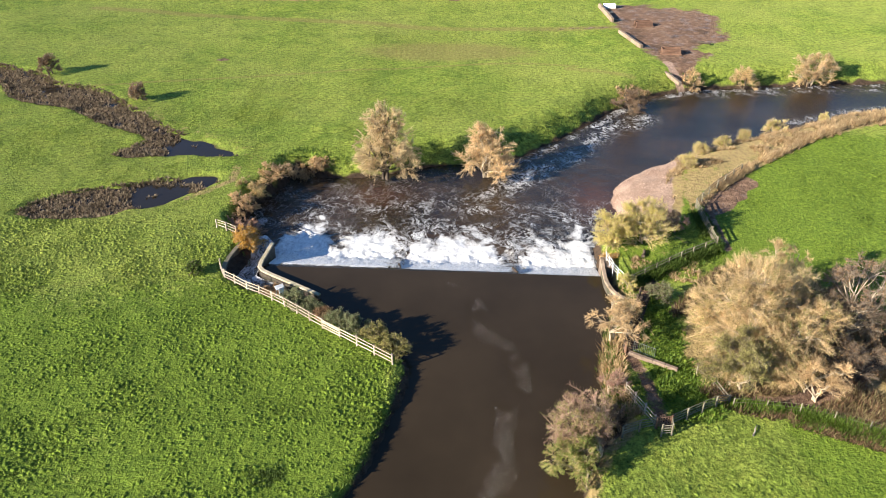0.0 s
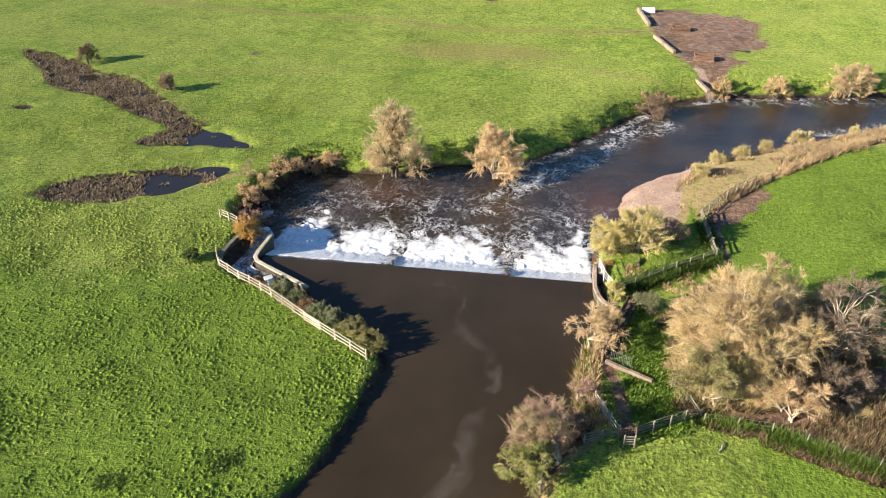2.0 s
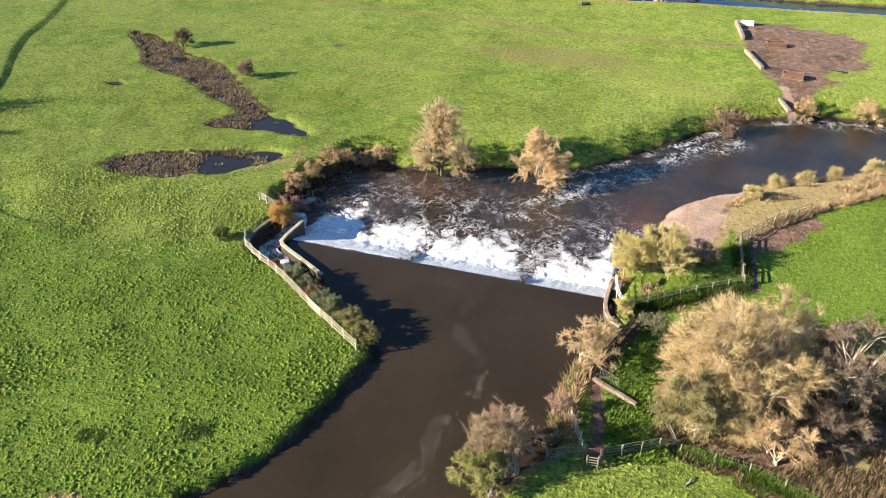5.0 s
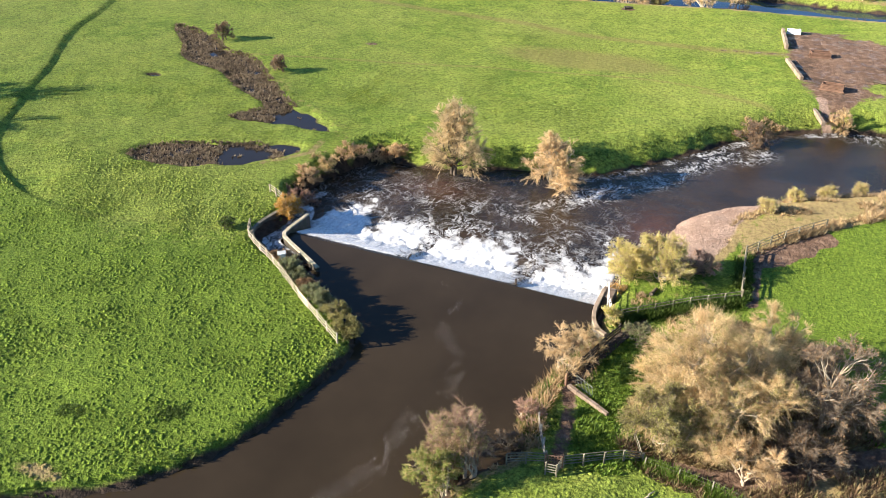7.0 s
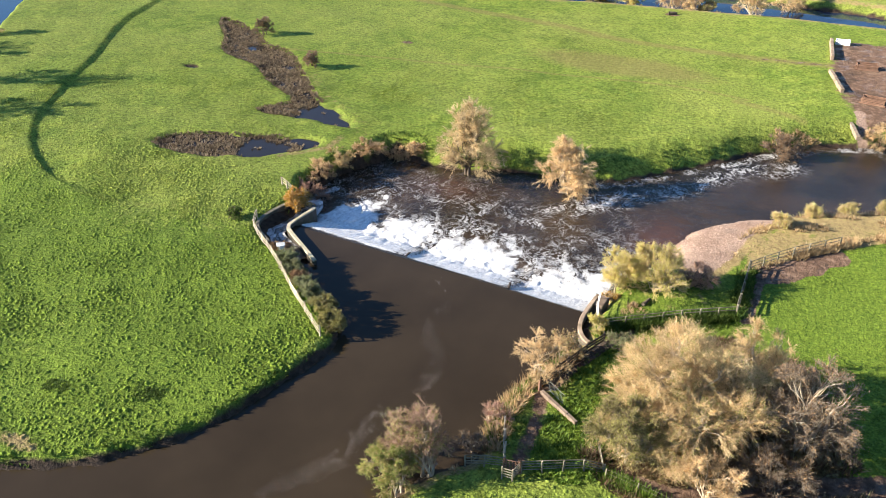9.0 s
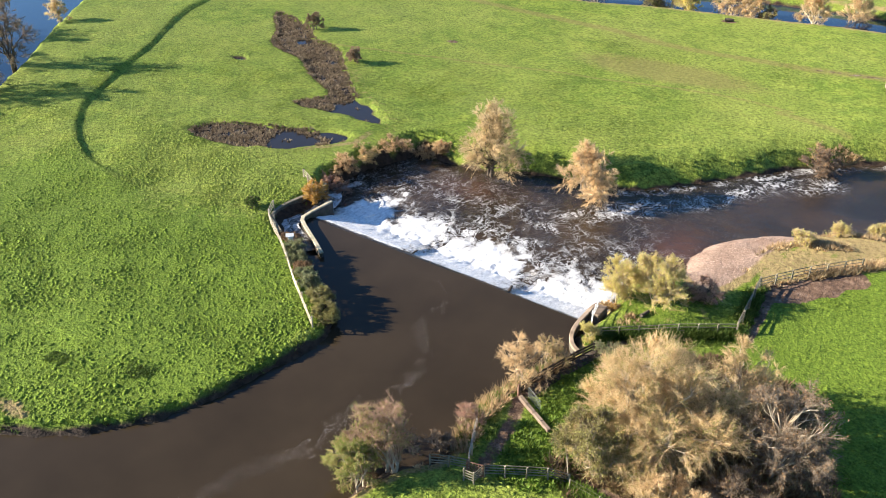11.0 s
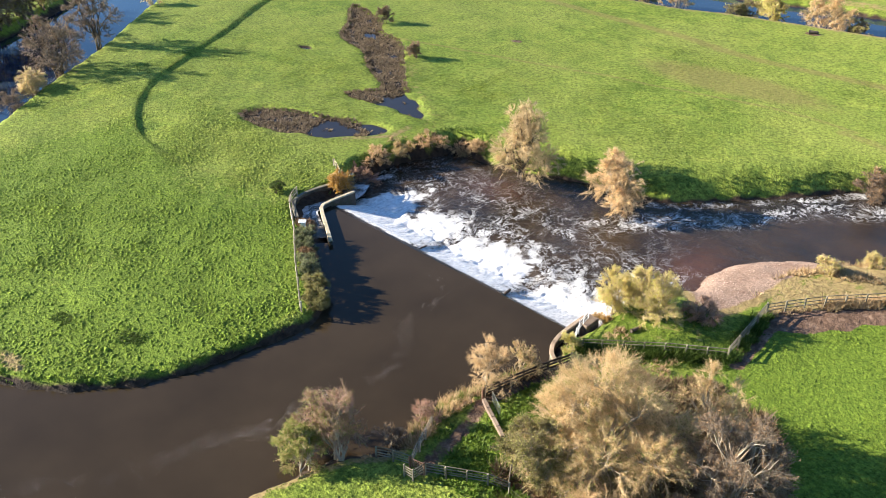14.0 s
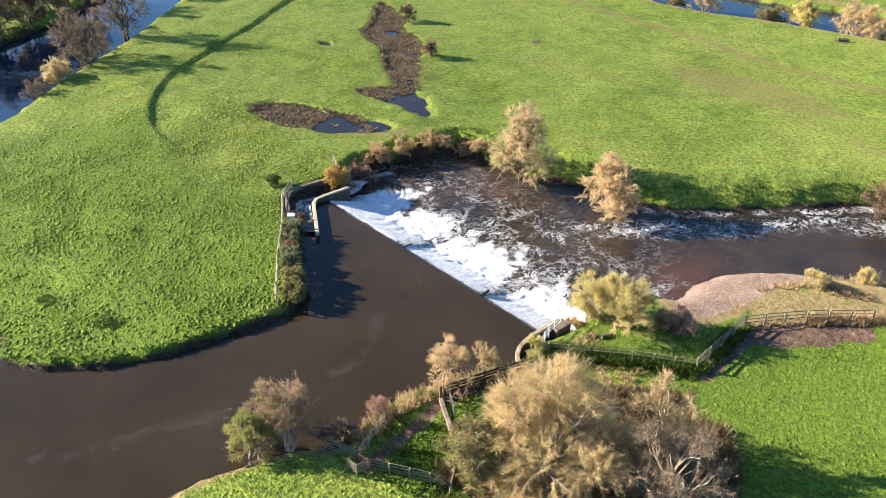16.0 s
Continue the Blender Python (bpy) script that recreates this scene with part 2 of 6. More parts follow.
M_YELLOW = plant_mat("yellow_leaves", (0.4, 0.356, 0.072), (0.58, 0.529, 0.143), (0.7, 0.67, 0.242), 0.6, 0.45)
M_ORANGE = plant_mat("amber_leaves", (0.33, 0.150, 0.015), (0.50, 0.270, 0.030), (0.60, 0.360, 0.060), 0.6, 0.3)
M_OLIVE = plant_mat("olive_leaves", (0.18, 0.168, 0.048), (0.288, 0.264, 0.084), (0.408, 0.366, 0.138), 0.65, 0.35)
M_GREEN = plant_mat("green_leaves", (0.13, 0.175, 0.030), (0.23, 0.290, 0.055), (0.36, 0.41, 0.11), 0.6, 0.45)
M_BROWN = plant_mat("brown_leaves", (0.172, 0.098, 0.048), (0.287, 0.172, 0.09), (0.414, 0.27, 0.144), 0.7, 0.3)
M_SAGE = plant_mat("sage_leaves", (0.12, 0.140, 0.060), (0.21, 0.230, 0.105), (0.31, 0.325, 0.165), 0.7, 0.35)
M_PALEWOOD = hard_mat("weathered_pale_wood", (0.33, 0.27, 0.19), (0.54, 0.46, 0.35), 1.2, 0.8, 0.3, 16.0)
M_GREYWOOD = hard_mat("grey_wood", (0.12, 0.108, 0.076), (0.26, 0.23, 0.165), 1.2, 0.85, 0.4, 16.0)
M_DARKWOOD = hard_mat("dark_wood", (0.035, 0.026, 0.019), (0.085, 0.062, 0.046), 1.2, 0.8, 0.4, 16.0)
M_REDWOOD = hard_mat("brown_wood", (0.12, 0.065, 0.042), (0.23, 0.135, 0.09), 1.2, 0.8, 0.4, 16.0)
M_CONCRETE = hard_mat("lichened_concrete", (0.30, 0.255, 0.175), (0.50, 0.435, 0.31), 1.1, 0.85, 0.4, 8.0, (0.20, 0.19, 0.085))
M_OLDWALL = hard_mat("damp_masonry", (0.055, 0.045, 0.036), (0.13, 0.105, 0.082), 1.6, 0.85, 0.7, 5.0, (0.045, 0.055, 0.022))
M_SLAB = hard_mat("pale_slab", (0.20, 0.145, 0.10), (0.36, 0.275, 0.20), 1.0, 0.85, 0.3, 10.0, (0.13, 0.095, 0.06))
M_COPING = hard_mat("brown_stone_coping", (0.14, 0.10, 0.072), (0.26, 0.195, 0.145), 1.3, 0.85, 0.4, 9.0)
M_WHITE = hard_mat("white_paint", (0.66, 0.66, 0.64), (0.82, 0.82, 0.80), 1.5, 0.5, 0.1, 14.0)
M_STEEL = hard_mat("galvanised_steel", (0.13, 0.15, 0.13), (0.24, 0.26, 0.24), 2.0, 0.45, 0.1, 14.0)
M_PEBBLE = plant_mat("river_pebbles", (0.20, 0.135, 0.105), (0.34, 0.245, 0.19), (0.47, 0.37, 0.30), 0.85)


# ---- meshes ----
def raw_mesh(name, verts, faces, material, smooth=False):
    """A mesh from an (n, 3) array of places and an (m, k) array of corners."""
    verts = np.asarray(verts, dtype=np.float32)
    faces = np.asarray(faces, dtype=np.int32)
    me = bpy.data.meshes.new(name)
    me.vertices.add(len(verts))
    me.vertices.foreach_set("co", verts.ravel())
    me.loops.add(faces.size)
    me.loops.foreach_set("vertex_index", faces.ravel())
    me.polygons.add(len(faces))
    me.polygons.foreach_set("loop_start", np.arange(0, faces.size, faces.shape[1], dtype=np.int32))
    me.update(calc_edges=True)
    me.polygons.foreach_set("use_smooth", np.full(len(faces), smooth, dtype=bool))
    me.materials.append(material)
    return me


def set_mask(me, name, values):
    a = me.attributes.new(name, "FLOAT", "POINT")
    a.data.foreach_set("value", np.asarray(values, dtype=np.float32).ravel())


def part(name, me, parent, label="", m=None):
    ob = new(name, me)
    ob.parent = parent
    if m is not None:
        ob.matrix_basis = m
    if label:
        ob["label"] = label
    return ob


def bm_mesh(name, bm, material, smooth=False):
    me = bpy.data.meshes.new(name)
    bmesh.ops.recalc_face_normals(bm, faces=bm.faces)
    bm.to_mesh(me)
    bm.free()
    me.materials.append(material)
    for p in me.polygons:
        p.use_smooth = smooth
    return me


def box_bm(bm, size, centre=(0, 0, 0), bevel=0.0, jitter=0.0, rng=None):
    g = bmesh.ops.create_cube(bm, size=1.0)
    for v in g["verts"]:
        v.co = Vector((v.co.x * size[0] + centre[0], v.co.y * size[1] + centre[1], v.co.z * size[2] + centre[2]))
        if jitter:
            v.co += Vector((rng.uniform(-jitter, jitter), rng.uniform(-jitter, jitter), rng.uniform(-jitter, jitter)))
    if bevel:
        edges = {e for v in g["verts"] for e in v.link_edges}
        bmesh.ops.bevel(bm, geom=list(edges), offset=bevel, segments=1, affect="EDGES")


def box_mesh(name, size, material, centre=(0, 0, 0), bevel=0.0):
    bm = bmesh.new()
    box_bm(bm, size, centre, bevel)
    return bm_mesh(name, bm, material)


def thing(name, at, label, category, group="", kind=""):
    e = new(name)
    e.empty_display_size = 0.3
    e.location = at
    return tagged(e, label, category, group, kind)


# ---- numbers on the plan ----
def soft(points, closed=True, n=5):
    """A rounded line through the given corners."""
    p = np.array(points, dtype=float)
    k = len(p)
    out = []
    for i in range(k if closed else k - 1):
        a, b, c, d = (p[(i + j) % k] if closed else p[min(max(i + j, 0), k - 1)] for j in (-1, 0, 1, 2))
        for s in np.linspace(0, 1, n, endpoint=False):
            out.append(0.5 * ((2 * b) + (c - a) * s + (2 * a - 5 * b + 4 * c - d) * s * s + (3 * b - a - 3 * c + d) * s ** 3))
    if not closed:
        out.append(p[-1])
    return np.array(out)


def line_dist(x, y, line, closed=False):
    """Distance to a line, the share of its length at the nearest place, and the side (left positive)."""
    best = np.full(x.shape, 1e9)
    where = np.zeros(x.shape)
    side = np.ones(x.shape)
    k = len(line)
    m = k if closed else k - 1
    for i in range(m):
        ax, ay = line[i]
        bx, by = line[(i + 1) % k]
        ux, uy = bx - ax, by - ay
        L = ux * ux + uy * uy + 1e-9
        s = np.clip(((x - ax) * ux + (y - ay) * uy) / L, 0, 1)
        dx, dy = x - ax - s * ux, y - ay - s * uy
        d = np.hypot(dx, dy)
        hit = d < best
        best = np.where(hit, d, best)
        where = np.where(hit, (i + s) / m, where)
        side = np.where(hit, np.sign(ux * dy - uy * dx), side)
    return best, where, side


def inside(x, y, poly):
    hit = np.zeros(x.shape, dtype=bool)
    k = len(poly)
    for i in range(k):
        ax, ay = poly[i]
        bx, by = poly[(i + 1) % k]
        if ay == by:
            continue
        cross = ((ay > y) != (by > y)) & (x < (bx - ax) * (y - ay) / (by - ay) + ax)
        hit ^= cross
    return hit


def area_dist(x, y, poly):
    """Signed distance to an area's edge: negative inside."""
    d = line_dist(x, y, poly, True)[0]
    return np.where(inside(x, y, poly), -d, d)


def step(v, lo, hi):
    s = np.clip((v - lo) / (hi - lo), 0, 1)
    return s * s * (3 - 2 * s)


def lattice(ix, iy, seed):
    h = (ix.astype(np.int64) * 374761393 + iy.astype(np.int64) * 668265263 + seed * 974634777) & 0xFFFFFFFF
    h = ((h ^ (h >> 13)) * 1274126177) & 0xFFFFFFFF
    return ((h ^ (h >> 16)) & 0xFFFF) / 65535.0


def wave(x, y, size, seed=0):
    """Smooth noise from -1 to 1 with lumps of that size."""
    u, v = x / size, y / size
    iu, iv = np.floor(u), np.floor(v)
    fu, fv = u - iu, v - iv
    fu, fv = fu * fu * (3 - 2 * fu), fv * fv * (3 - 2 * fv)
    a, b = lattice(iu, iv, seed), lattice(iu + 1, iv, seed)
    c, d = lattice(iu, iv + 1, seed), lattice(iu + 1, iv + 1, seed)
    return 2 * ((a * (1 - fu) + b * fu) * (1 - fv) + (c * (1 - fu) + d * fu) * fv) - 1


UP, LOW, POND, WESTERN, NORTHERN = -0.8, -2.6, -0.32, -1.9, -1.2          # water levels
CREST_A, CREST_B = np.array((-18.2, 69.8)), np.array((16.1, 67.9))

UPPER = np.vstack([soft([(-75, -40), (-60, 8), (-40, 19), (-25.8, 25.9), (-16.7, 30.4), (-9.8, 35.3), (-6.3, 40.7), (-4.5, 45.6), (-3.4, 50.0), (-3.1, 53.3),
                         (-4.6, 56.0), (-9.4, 59.9), (-14.0, 63.2)], False),
                   np.array([(-18.4, 65.0), (-21.4, 66.9), (-22.0, 69.3), (-21.4, 72.6), (-20.6, 76.0), (-18.2, 74.0), (16.4, 71.5)]),
                   soft([(16.6, 64.6), (16.9, 62.6), (15.6, 59.2), (14.0, 55.4), (13.3, 50.5), (13.9, 46.4), (11.4, 43.2), (9.8, 39.2), (8.9, 35.6), (8.0, 20), (2, -10), (-10, -60)], False)])
LOWER = np.vstack([np.array([(-18.2, 70.0), (16.2, 68.4)]),
                   soft([(16.8, 72.5), (17.4, 77.0), (20.4, 82.6), (20.7, 87.4), (22.2, 91.4), (26.4, 95.2), (32.5, 98.4), (39.5, 101.8), (50.2, 107.4), (58.4, 111.5), (67.5, 114.4),
                         (90, 118), (140, 122), (230, 118)], False),
                   soft([(230, 138), (140, 138), (90, 130.5), (73.6, 128.2), (57.0, 126.6), (47.5, 125.5), (39.2, 124.4), (32.8, 121.0), (26.2, 116.0), (20.6, 109.6), (14.3, 103.2),
                         (8.4, 98.2), (-2.0, 96.4), (-8.0, 94.0), (-13.9, 93.2), (-18.6, 94.2), (-20.6, 90.3), (-22.8, 85.7), (-23.4, 81.2), (-23.2, 78.0), (-21.5, 75.8)], False)])
WEST = soft([(-50, -10), (-62, 35), (-70.2, 51.5), (-80.8, 64.5), (-93.0, 81.8), (-110.5, 102.5), (-140, 140), (-185, 190), (-205, 180), (-152, 122), (-124, 88), (-110, 64), (-100, 40), (-92, -10)])
NORTH = soft([(-200, 205), (-120, 190), (-62, 176), (-32, 170.6), (-17, 172.6), (-7.6, 174), (9, 175.6), (22, 177), (50, 178), (120, 178), (240, 170),
              (240, 184), (120, 189), (50, 187.5), (33, 189.5), (1, 191), (-26, 187), (-60, 192), (-120, 206), (-200, 222)])
MARSH = soft([(-77, 130), (-66, 125.6), (-60.2, 120.6), (-52.8, 117.8), (-44, 109), (-36.6, 102), (-31.2, 99), (-26.6, 94.8), (-35.6, 95.0), (-42.5, 95.4), (-39.8, 100.4), (-48, 105.6),
              (-55, 111.0), (-64, 114.3), (-69, 121)])
SWALE = soft([(-48.2, 79.3), (-45.6, 84.2), (-35.6, 87.6), (-28.8, 89.8), (-27.2, 87.6), (-32.2, 82.3), (-40.6, 78.6)])
PUDDLE = soft([(-65.6, 105.3), (-64.3, 106.5), (-62.7, 105.8), (-63.9, 104.7)])
FLOODBANK = soft([(-122.5, 184), (-100.5, 139.4), (-91.8, 117.4), (-83.4, 103.8), (-77.4, 92.2), (-72.2, 83.2), (-66.4, 75.4), (-59.6, 69.6), (-52.8, 66.0), (-46, 64.6), (-38, 65.0), (-29, 68.8)], False)
BAR = soft([(20.6, 82.0), (20.6, 87.4), (22.0, 91.6), (26.3, 95.6), (30.5, 97.6), (30.8, 94.6), (29.0, 91.0), (27.6, 86.8), (26.6, 82.0), (24.4, 78.2)])
YARD = soft([(32.0, 161.5), (40.3, 164.2), (48.7, 159.4), (52.2, 149.2), (47.2, 139.2), (42.6, 131.5), (38.6, 122.2), (36.4, 129.5), (34.2, 138.2), (32.6, 147.0), (32.4, 155.0)])
SCRUB = soft([(23.4, 48.2), (27, 46.6), (33.5, 43.6), (41, 40.6), (41, 50), (38.6, 59), (35.6, 65.4), (30, 68.5), (24.5, 64.0), (21.0, 58.5), (20.3, 52.8)])
STREAM = soft([(23.4, 48.8), (27.6, 48.6), (31.9, 50.0), (35.1, 52.3), (38.6, 54.4), (46, 58)], False)
PATH = soft([(20.6, 66.0), (18.9, 62.6), (17.2, 58.6), (16.2, 55.2), (17.0, 51.6), (17.2, 47.8), (17.4, 46.2)], False)
RIGHT_FENCE = soft([(18.6, 65.4), (23.0, 68.6), (28.9, 72.4)], False)
PEN_FENCE = [(28.9, 72.4), (28.9, 80.6)]
BANK_FENCE = soft([(28.9, 80.6), (31.8, 84.4), (38.2, 90.7), (46.0, 97.2), (54.3, 103.0), (64.0, 108.0), (78, 112)], False)
TRACK = soft([(-70, 163), (-38.8, 156.2), (-18.7, 152.4), (-1.4, 149.3), (17.7, 148.6), (33, 149.6)], False)
TRACK2 = soft([(-60, 118), (-30, 124), (-8, 127.5), (12, 130.0), (22, 128.8)], False)
OFFSHORE = soft([(2.4, 81.1), (6.8, 88.8), (13.1, 95.9), (18.3, 101.2), (22.6, 107.0), (30, 113)], False)


def height(x, y):
    """The lie of the land."""
    x, y = np.asarray(x, dtype=float), np.asarray(y, dtype=float)
    du, dl = area_dist(x, y, UPPER), area_dist(x, y, LOWER)
    dw, dn = area_dist(x, y, WEST), area_dist(x, y, NORTH)
    h = 0.24 * wave(x, y, 19, 1) + 0.17 * wave(x, y, 7.3, 2) + (0.07 * wave(x, y, 2.3, 3) + 0.035 * wave(x, y, 1.1, 4)) * (1 - step(y, 110, 138))
    near = np.minimum(np.minimum(du, dl), np.minimum(dw, dn))
    h = h * (0.25 + 0.75 * step(near, 1.0, 9.0))
    d, s, side = line_dist(x, y, FLOODBANK)
    amp = step(1 - s, 0.02, 0.30)
    sd = d * side
    lift = np.where(sd > 0, 1 - step(sd, -0.15, 0.45), 1 - 0.55 * step(-sd, 0.8, 7.0) - 0.25 * step(-sd, 9, 30))
    h = h + 0.42 * amp * np.where(d < 60, lift, 0.0) * (1 - step(d, 38, 60))
    far_rise = 0.35 * step(y, 120, 165) * step(x + 60, 0, 60)
    h = h + far_rise
    h = h + 0.25 * step(7.0 - np.abs(dn - 5), 0, 6) * (dn > 0)
    dm, ds, dp = area_dist(x, y, MARSH), area_dist(x, y, SWALE), area_dist(x, y, PUDDLE)
    wob = 0.5 * wave(x, y, 1.7, 7)
    for dd, deep in ((dm, 0.62), (ds, 0.62), (dp, 0.5)):
        cut = 1 - step(dd + wob, -1.1, 1.0)
        h = h * (1 - cut) + (-deep + 0.12 * wave(x, y, 1.4, 9)) * cut
    df = line_dist(x, y, STREAM)[0]
    h = h - 0.55 * (1 - step(df, 0.3, 1.5))

    def shore(h, d, level, wide, bed):
        ragged = d + 0.28 * wave(x, y, 1.9, 11) + 0.16 * wave(x, y, 0.8, 12)
        s = np.clip(ragged / wide, 0, 1)
        rise = 1 - (1 - s) ** 2.2
        out = level - 0.03 + (h - level + 0.03) * rise
        under = level - 0.03 - bed * step(-ragged, 0.0, 3.0)
        return np.where(ragged > 0, np.minimum(out, np.maximum(h, level - 0.03)), under)
    wide_u = 1.25 + 0.8 * np.exp(-((x - 11) ** 2 + (y - 41) ** 2) / 40)
    hu = shore(h, du, UP, wide_u, 1.3)
    bar = np.exp(-(((x - 26) / 6.5) ** 2 + ((y - 88) / 7.5) ** 2))
    strip = step(x, 24, 32) * step(120 - y, 0, 12) * (y > 60)
    left = np.exp(-(((x + 22) / 4) ** 2 + ((y - 83) / 11) ** 2))
    farside = step(y - 93 - 0.45 * np.clip(x - 5, 0, 40), -2, 2) * step(x, -18, -12)
    wide_l = 2.3 + 7.0 * bar + 2.2 * strip - 1.1 * left + 3.2 * farside
    hl = shore(h, dl, LOW, wide_l, 1.3)
    hw, hn = shore(h, dw, WESTERN, 2.2, 1.2), shore(h, dn, NORTHERN, 3.2, 1.2)
    out = np.minimum(np.minimum(hw, hn), np.minimum(hl, hu))
    return out


def ground_z(x, y):
    return float(height(np.array([x]), np.array([y]))[0])


# ---- the ground: one sheet, fine near the river, coarse to the horizon ----
def axis(stops):
    out = [stops[0][0]]
    for (a, _), (b, n) in zip(stops[:-1], stops[1:]):
        out.extend(np.linspace(a, b, n + 1)[1:])
    return np.array(out)


XS = axis([(-3000, 0), (-400, 8), (-135, 25), (-85, 90), (-32, 106), (48, 230), (85, 62), (160, 40), (500, 12), (3000, 8)])
YS = axis([(-3000, 0), (-300, 8), (0, 20), (24, 30), (115, 265), (135, 50), (200, 90), (300, 25), (600, 8), (3000, 8)])
GX, GY = np.meshgrid(XS, YS)
GZ = height(GX, GY)
nx, ny = len(XS), len(YS)
idx = np.arange(nx * ny).reshape(ny, nx)
quads = np.stack([idx[:-1, :-1], idx[:-1, 1:], idx[1:, 1:], idx[1:, :-1]], -1).reshape(-1, 4)
ground_me = raw_mesh("ground", np.stack([GX, GY, GZ], -1).reshape(-1, 3), quads, M_GROUND, True)


def masks(x, y):
    """How much mud, shingle, dead grass, lush growth and wear lies at each place."""
    du, dl = area_dist(x, y, UPPER), area_dist(x, y, LOWER)
    dw, dn = area_dist(x, y, WEST), area_dist(x, y, NORTH)
    ragged = 2.6 * wave(x, y, 6.0, 35) + 1.4 * wave(x, y, 2.4, 36)
    mud = 1 - step(area_dist(x, y, YARD) + ragged * step(x, 33, 38), -4.0, 4.2)
    mud = np.maximum(mud, 0.62 * (1 - step(line_dist(x, y, PATH)[0], 0.2, 1.4)))
    mud = np.maximum(mud, 1 - step(line_dist(x, y, STREAM)[0], 0.4, 1.6))
    mud = np.maximum(mud, 0.95 * (1 - step(line_dist(x, y, np.array(((30.6, 80.6), (33.0, 83.2), (36.4, 87.2))))[0] + 0.5 * wave(x, y, 1.6, 39), 1.1, 2.2)) * (line_dist(x, y, BANK_FENCE)[2] < 0))
    mud = np.maximum(mud, 0.9 * (1 - step(line_dist(x, y, np.array([(29.6, 72.2), (29.8, 79)]))[0], 0.4, 1.3)))
    mud = np.maximum(mud, 0.8 * (1 - step(np.hypot((x - 2.3) / 2.0, y - 167.2), 0.4, 1.2)))
    mud = np.maximum(mud, 0.62 * (1 - step(np.hypot((x + 37) / 1.6, y - 131.5), 0.4, 1.3)))
    mud = np.maximum(mud, 0.55 * (1 - step(line_dist(x, y, TRACK)[0], 0.2, 1.4)) * step(x, -5, 30))
    shingle = 1 - step(area_dist(x, y, BAR), -1.0, 1.2)
    shingle = np.maximum(shingle, 0.7 * (1 - step(line_dist(x, y, np.array([(37.2, 130.0), (38.8, 122.4)]))[0], 0.4, 1.3)))
    strip = step(x, 27, 33) * (1 - step(dl, 5.5, 8.5)) * (dl > 0) * (y < 122) * (y > 80)
    dry = 0.9 * strip + 0.28 * (1 - step(np.minimum(dm_keep(x, y), ds_keep(x, y)), 0.2, 2.4)) * step(x, -62, -34)
    dry = np.maximum(dry, 0.4 * (1 - step(line_dist(x, y, np.array([(-43, 110.5), (-34.5, 102.4), (-26.5, 97.0), (-23.8, 93.2)]))[0], 0.3, 3.4)))
    dry = np.maximum(dry, 0.55 * (1 - step(line_dist(x, y, np.array([(-25.8, 91.4), (-25.6, 87.6), (-30, 83)]))[0], 0.2, 1.5)))
    dry = np.maximum(dry, 0.6 * (1 - step(np.hypot((x + 18) / 3.4, (y - 32.2) / 1.3), 0.3, 1.2)))
    dry = np.maximum(dry, 0.7 * (1 - step(line_dist(x, y, BANK_FENCE)[0], 0.3, 1.6)) * (dl < 14))
    dry = np.maximum(dry, 0.38 * (1 - step(np.hypot((x - 22.0) / 6.0, (y - 74.6) / 5.6), 0.7, 1.05)) * (dl > 0.1))
    dry = np.maximum(dry, 0.8 * (1 - step(area_dist(x, y, BAR), 0.5, 2.2)))
    bd, _, bs = line_dist(x, y, BANK_FENCE)
    dry = np.maximum(dry, 0.62 * (1 - step(bd, 4.0, 7.0)) * (bs > 0) * (x > 28.5) * (dl > 0))
    dry = np.maximum(dry, 0.55 * step(dn, 0.5, 2) * (1 - step(dn, 3, 6)))
    dry = np.maximum(dry, 0.75 * (1 - step(area_dist(x, y, SCRUB), -2.0, 0.8)))
    dry = np.maximum(dry, 0.6 * (1 - step(du, 0.8, 2.6)) * (du > 0) * (x > 5) * (y > 33))
    lush = (1 - step(np.hypot((x - 19.8) / 3.4, (y - 50.0) / 3.6), 0.6, 1.2)) + (1 - step(np.hypot((x - 19.8) / 1.8, (y - 57.5) / 5.5), 0.6, 1.2))
    lush = np.maximum(lush, (0.66 + 0.16 * wave(x, y, 9.0, 33)) * (1 - step(x, -6, -2)) * (1 - step(y, 60, 76)) * step(x, -75, -55))
    lush = np.maximum(lush, 0.8 * step(x, 20, 32) * (1 - step(y, 95, 110)) * (dl > 7))
    lush = np.maximum(lush, 0.8 * (1 - step(np.hypot((x - 23.0) / 6.0, (y - 73.0) / 5.0), 0.7, 1.1)))
    worn = (1 - step(np.hypot((x - 1) / 20, (y - 136) / 6.5), 0.3, 1.15)) + 0.9 * (1 - step(line_dist(x, y, TRACK)[0], 0.3, 2.2)) + 0.7 * (1 - step(line_dist(x, y, TRACK2)[0], 0.1, 0.9))
    worn = np.maximum(worn, 0.35 * (1 - step(line_dist(x, y, np.array([(-46, 64.2), (-38, 64.4), (-29, 67.6)]))[0], 0.3, 1.4)))
    worn = np.maximum(worn, 0.7 * (1 - step(line_dist(x, y, np.array([(20.5, 127.7), (24.6, 126.5), (30.1, 124.2)]))[0], 0.3, 1.6)))
    low = np.minimum(np.minimum(du, dl), np.minimum(dw, dn))
    wet = 1 - step(low + 0.3 * wave(x, y, 1.3, 31), 0.15, 0.75)
    wet = np.where(shingle > 0.4, 0.5 * (1 - step(dl, -0.3, 0.7)), wet)
    wet = np.maximum(wet, 1 - step(np.minimum(dm_keep(x, y), ds_keep(x, y)) + 0.5 * wave(x, y, 1.7, 7), -0.7, 0.2))
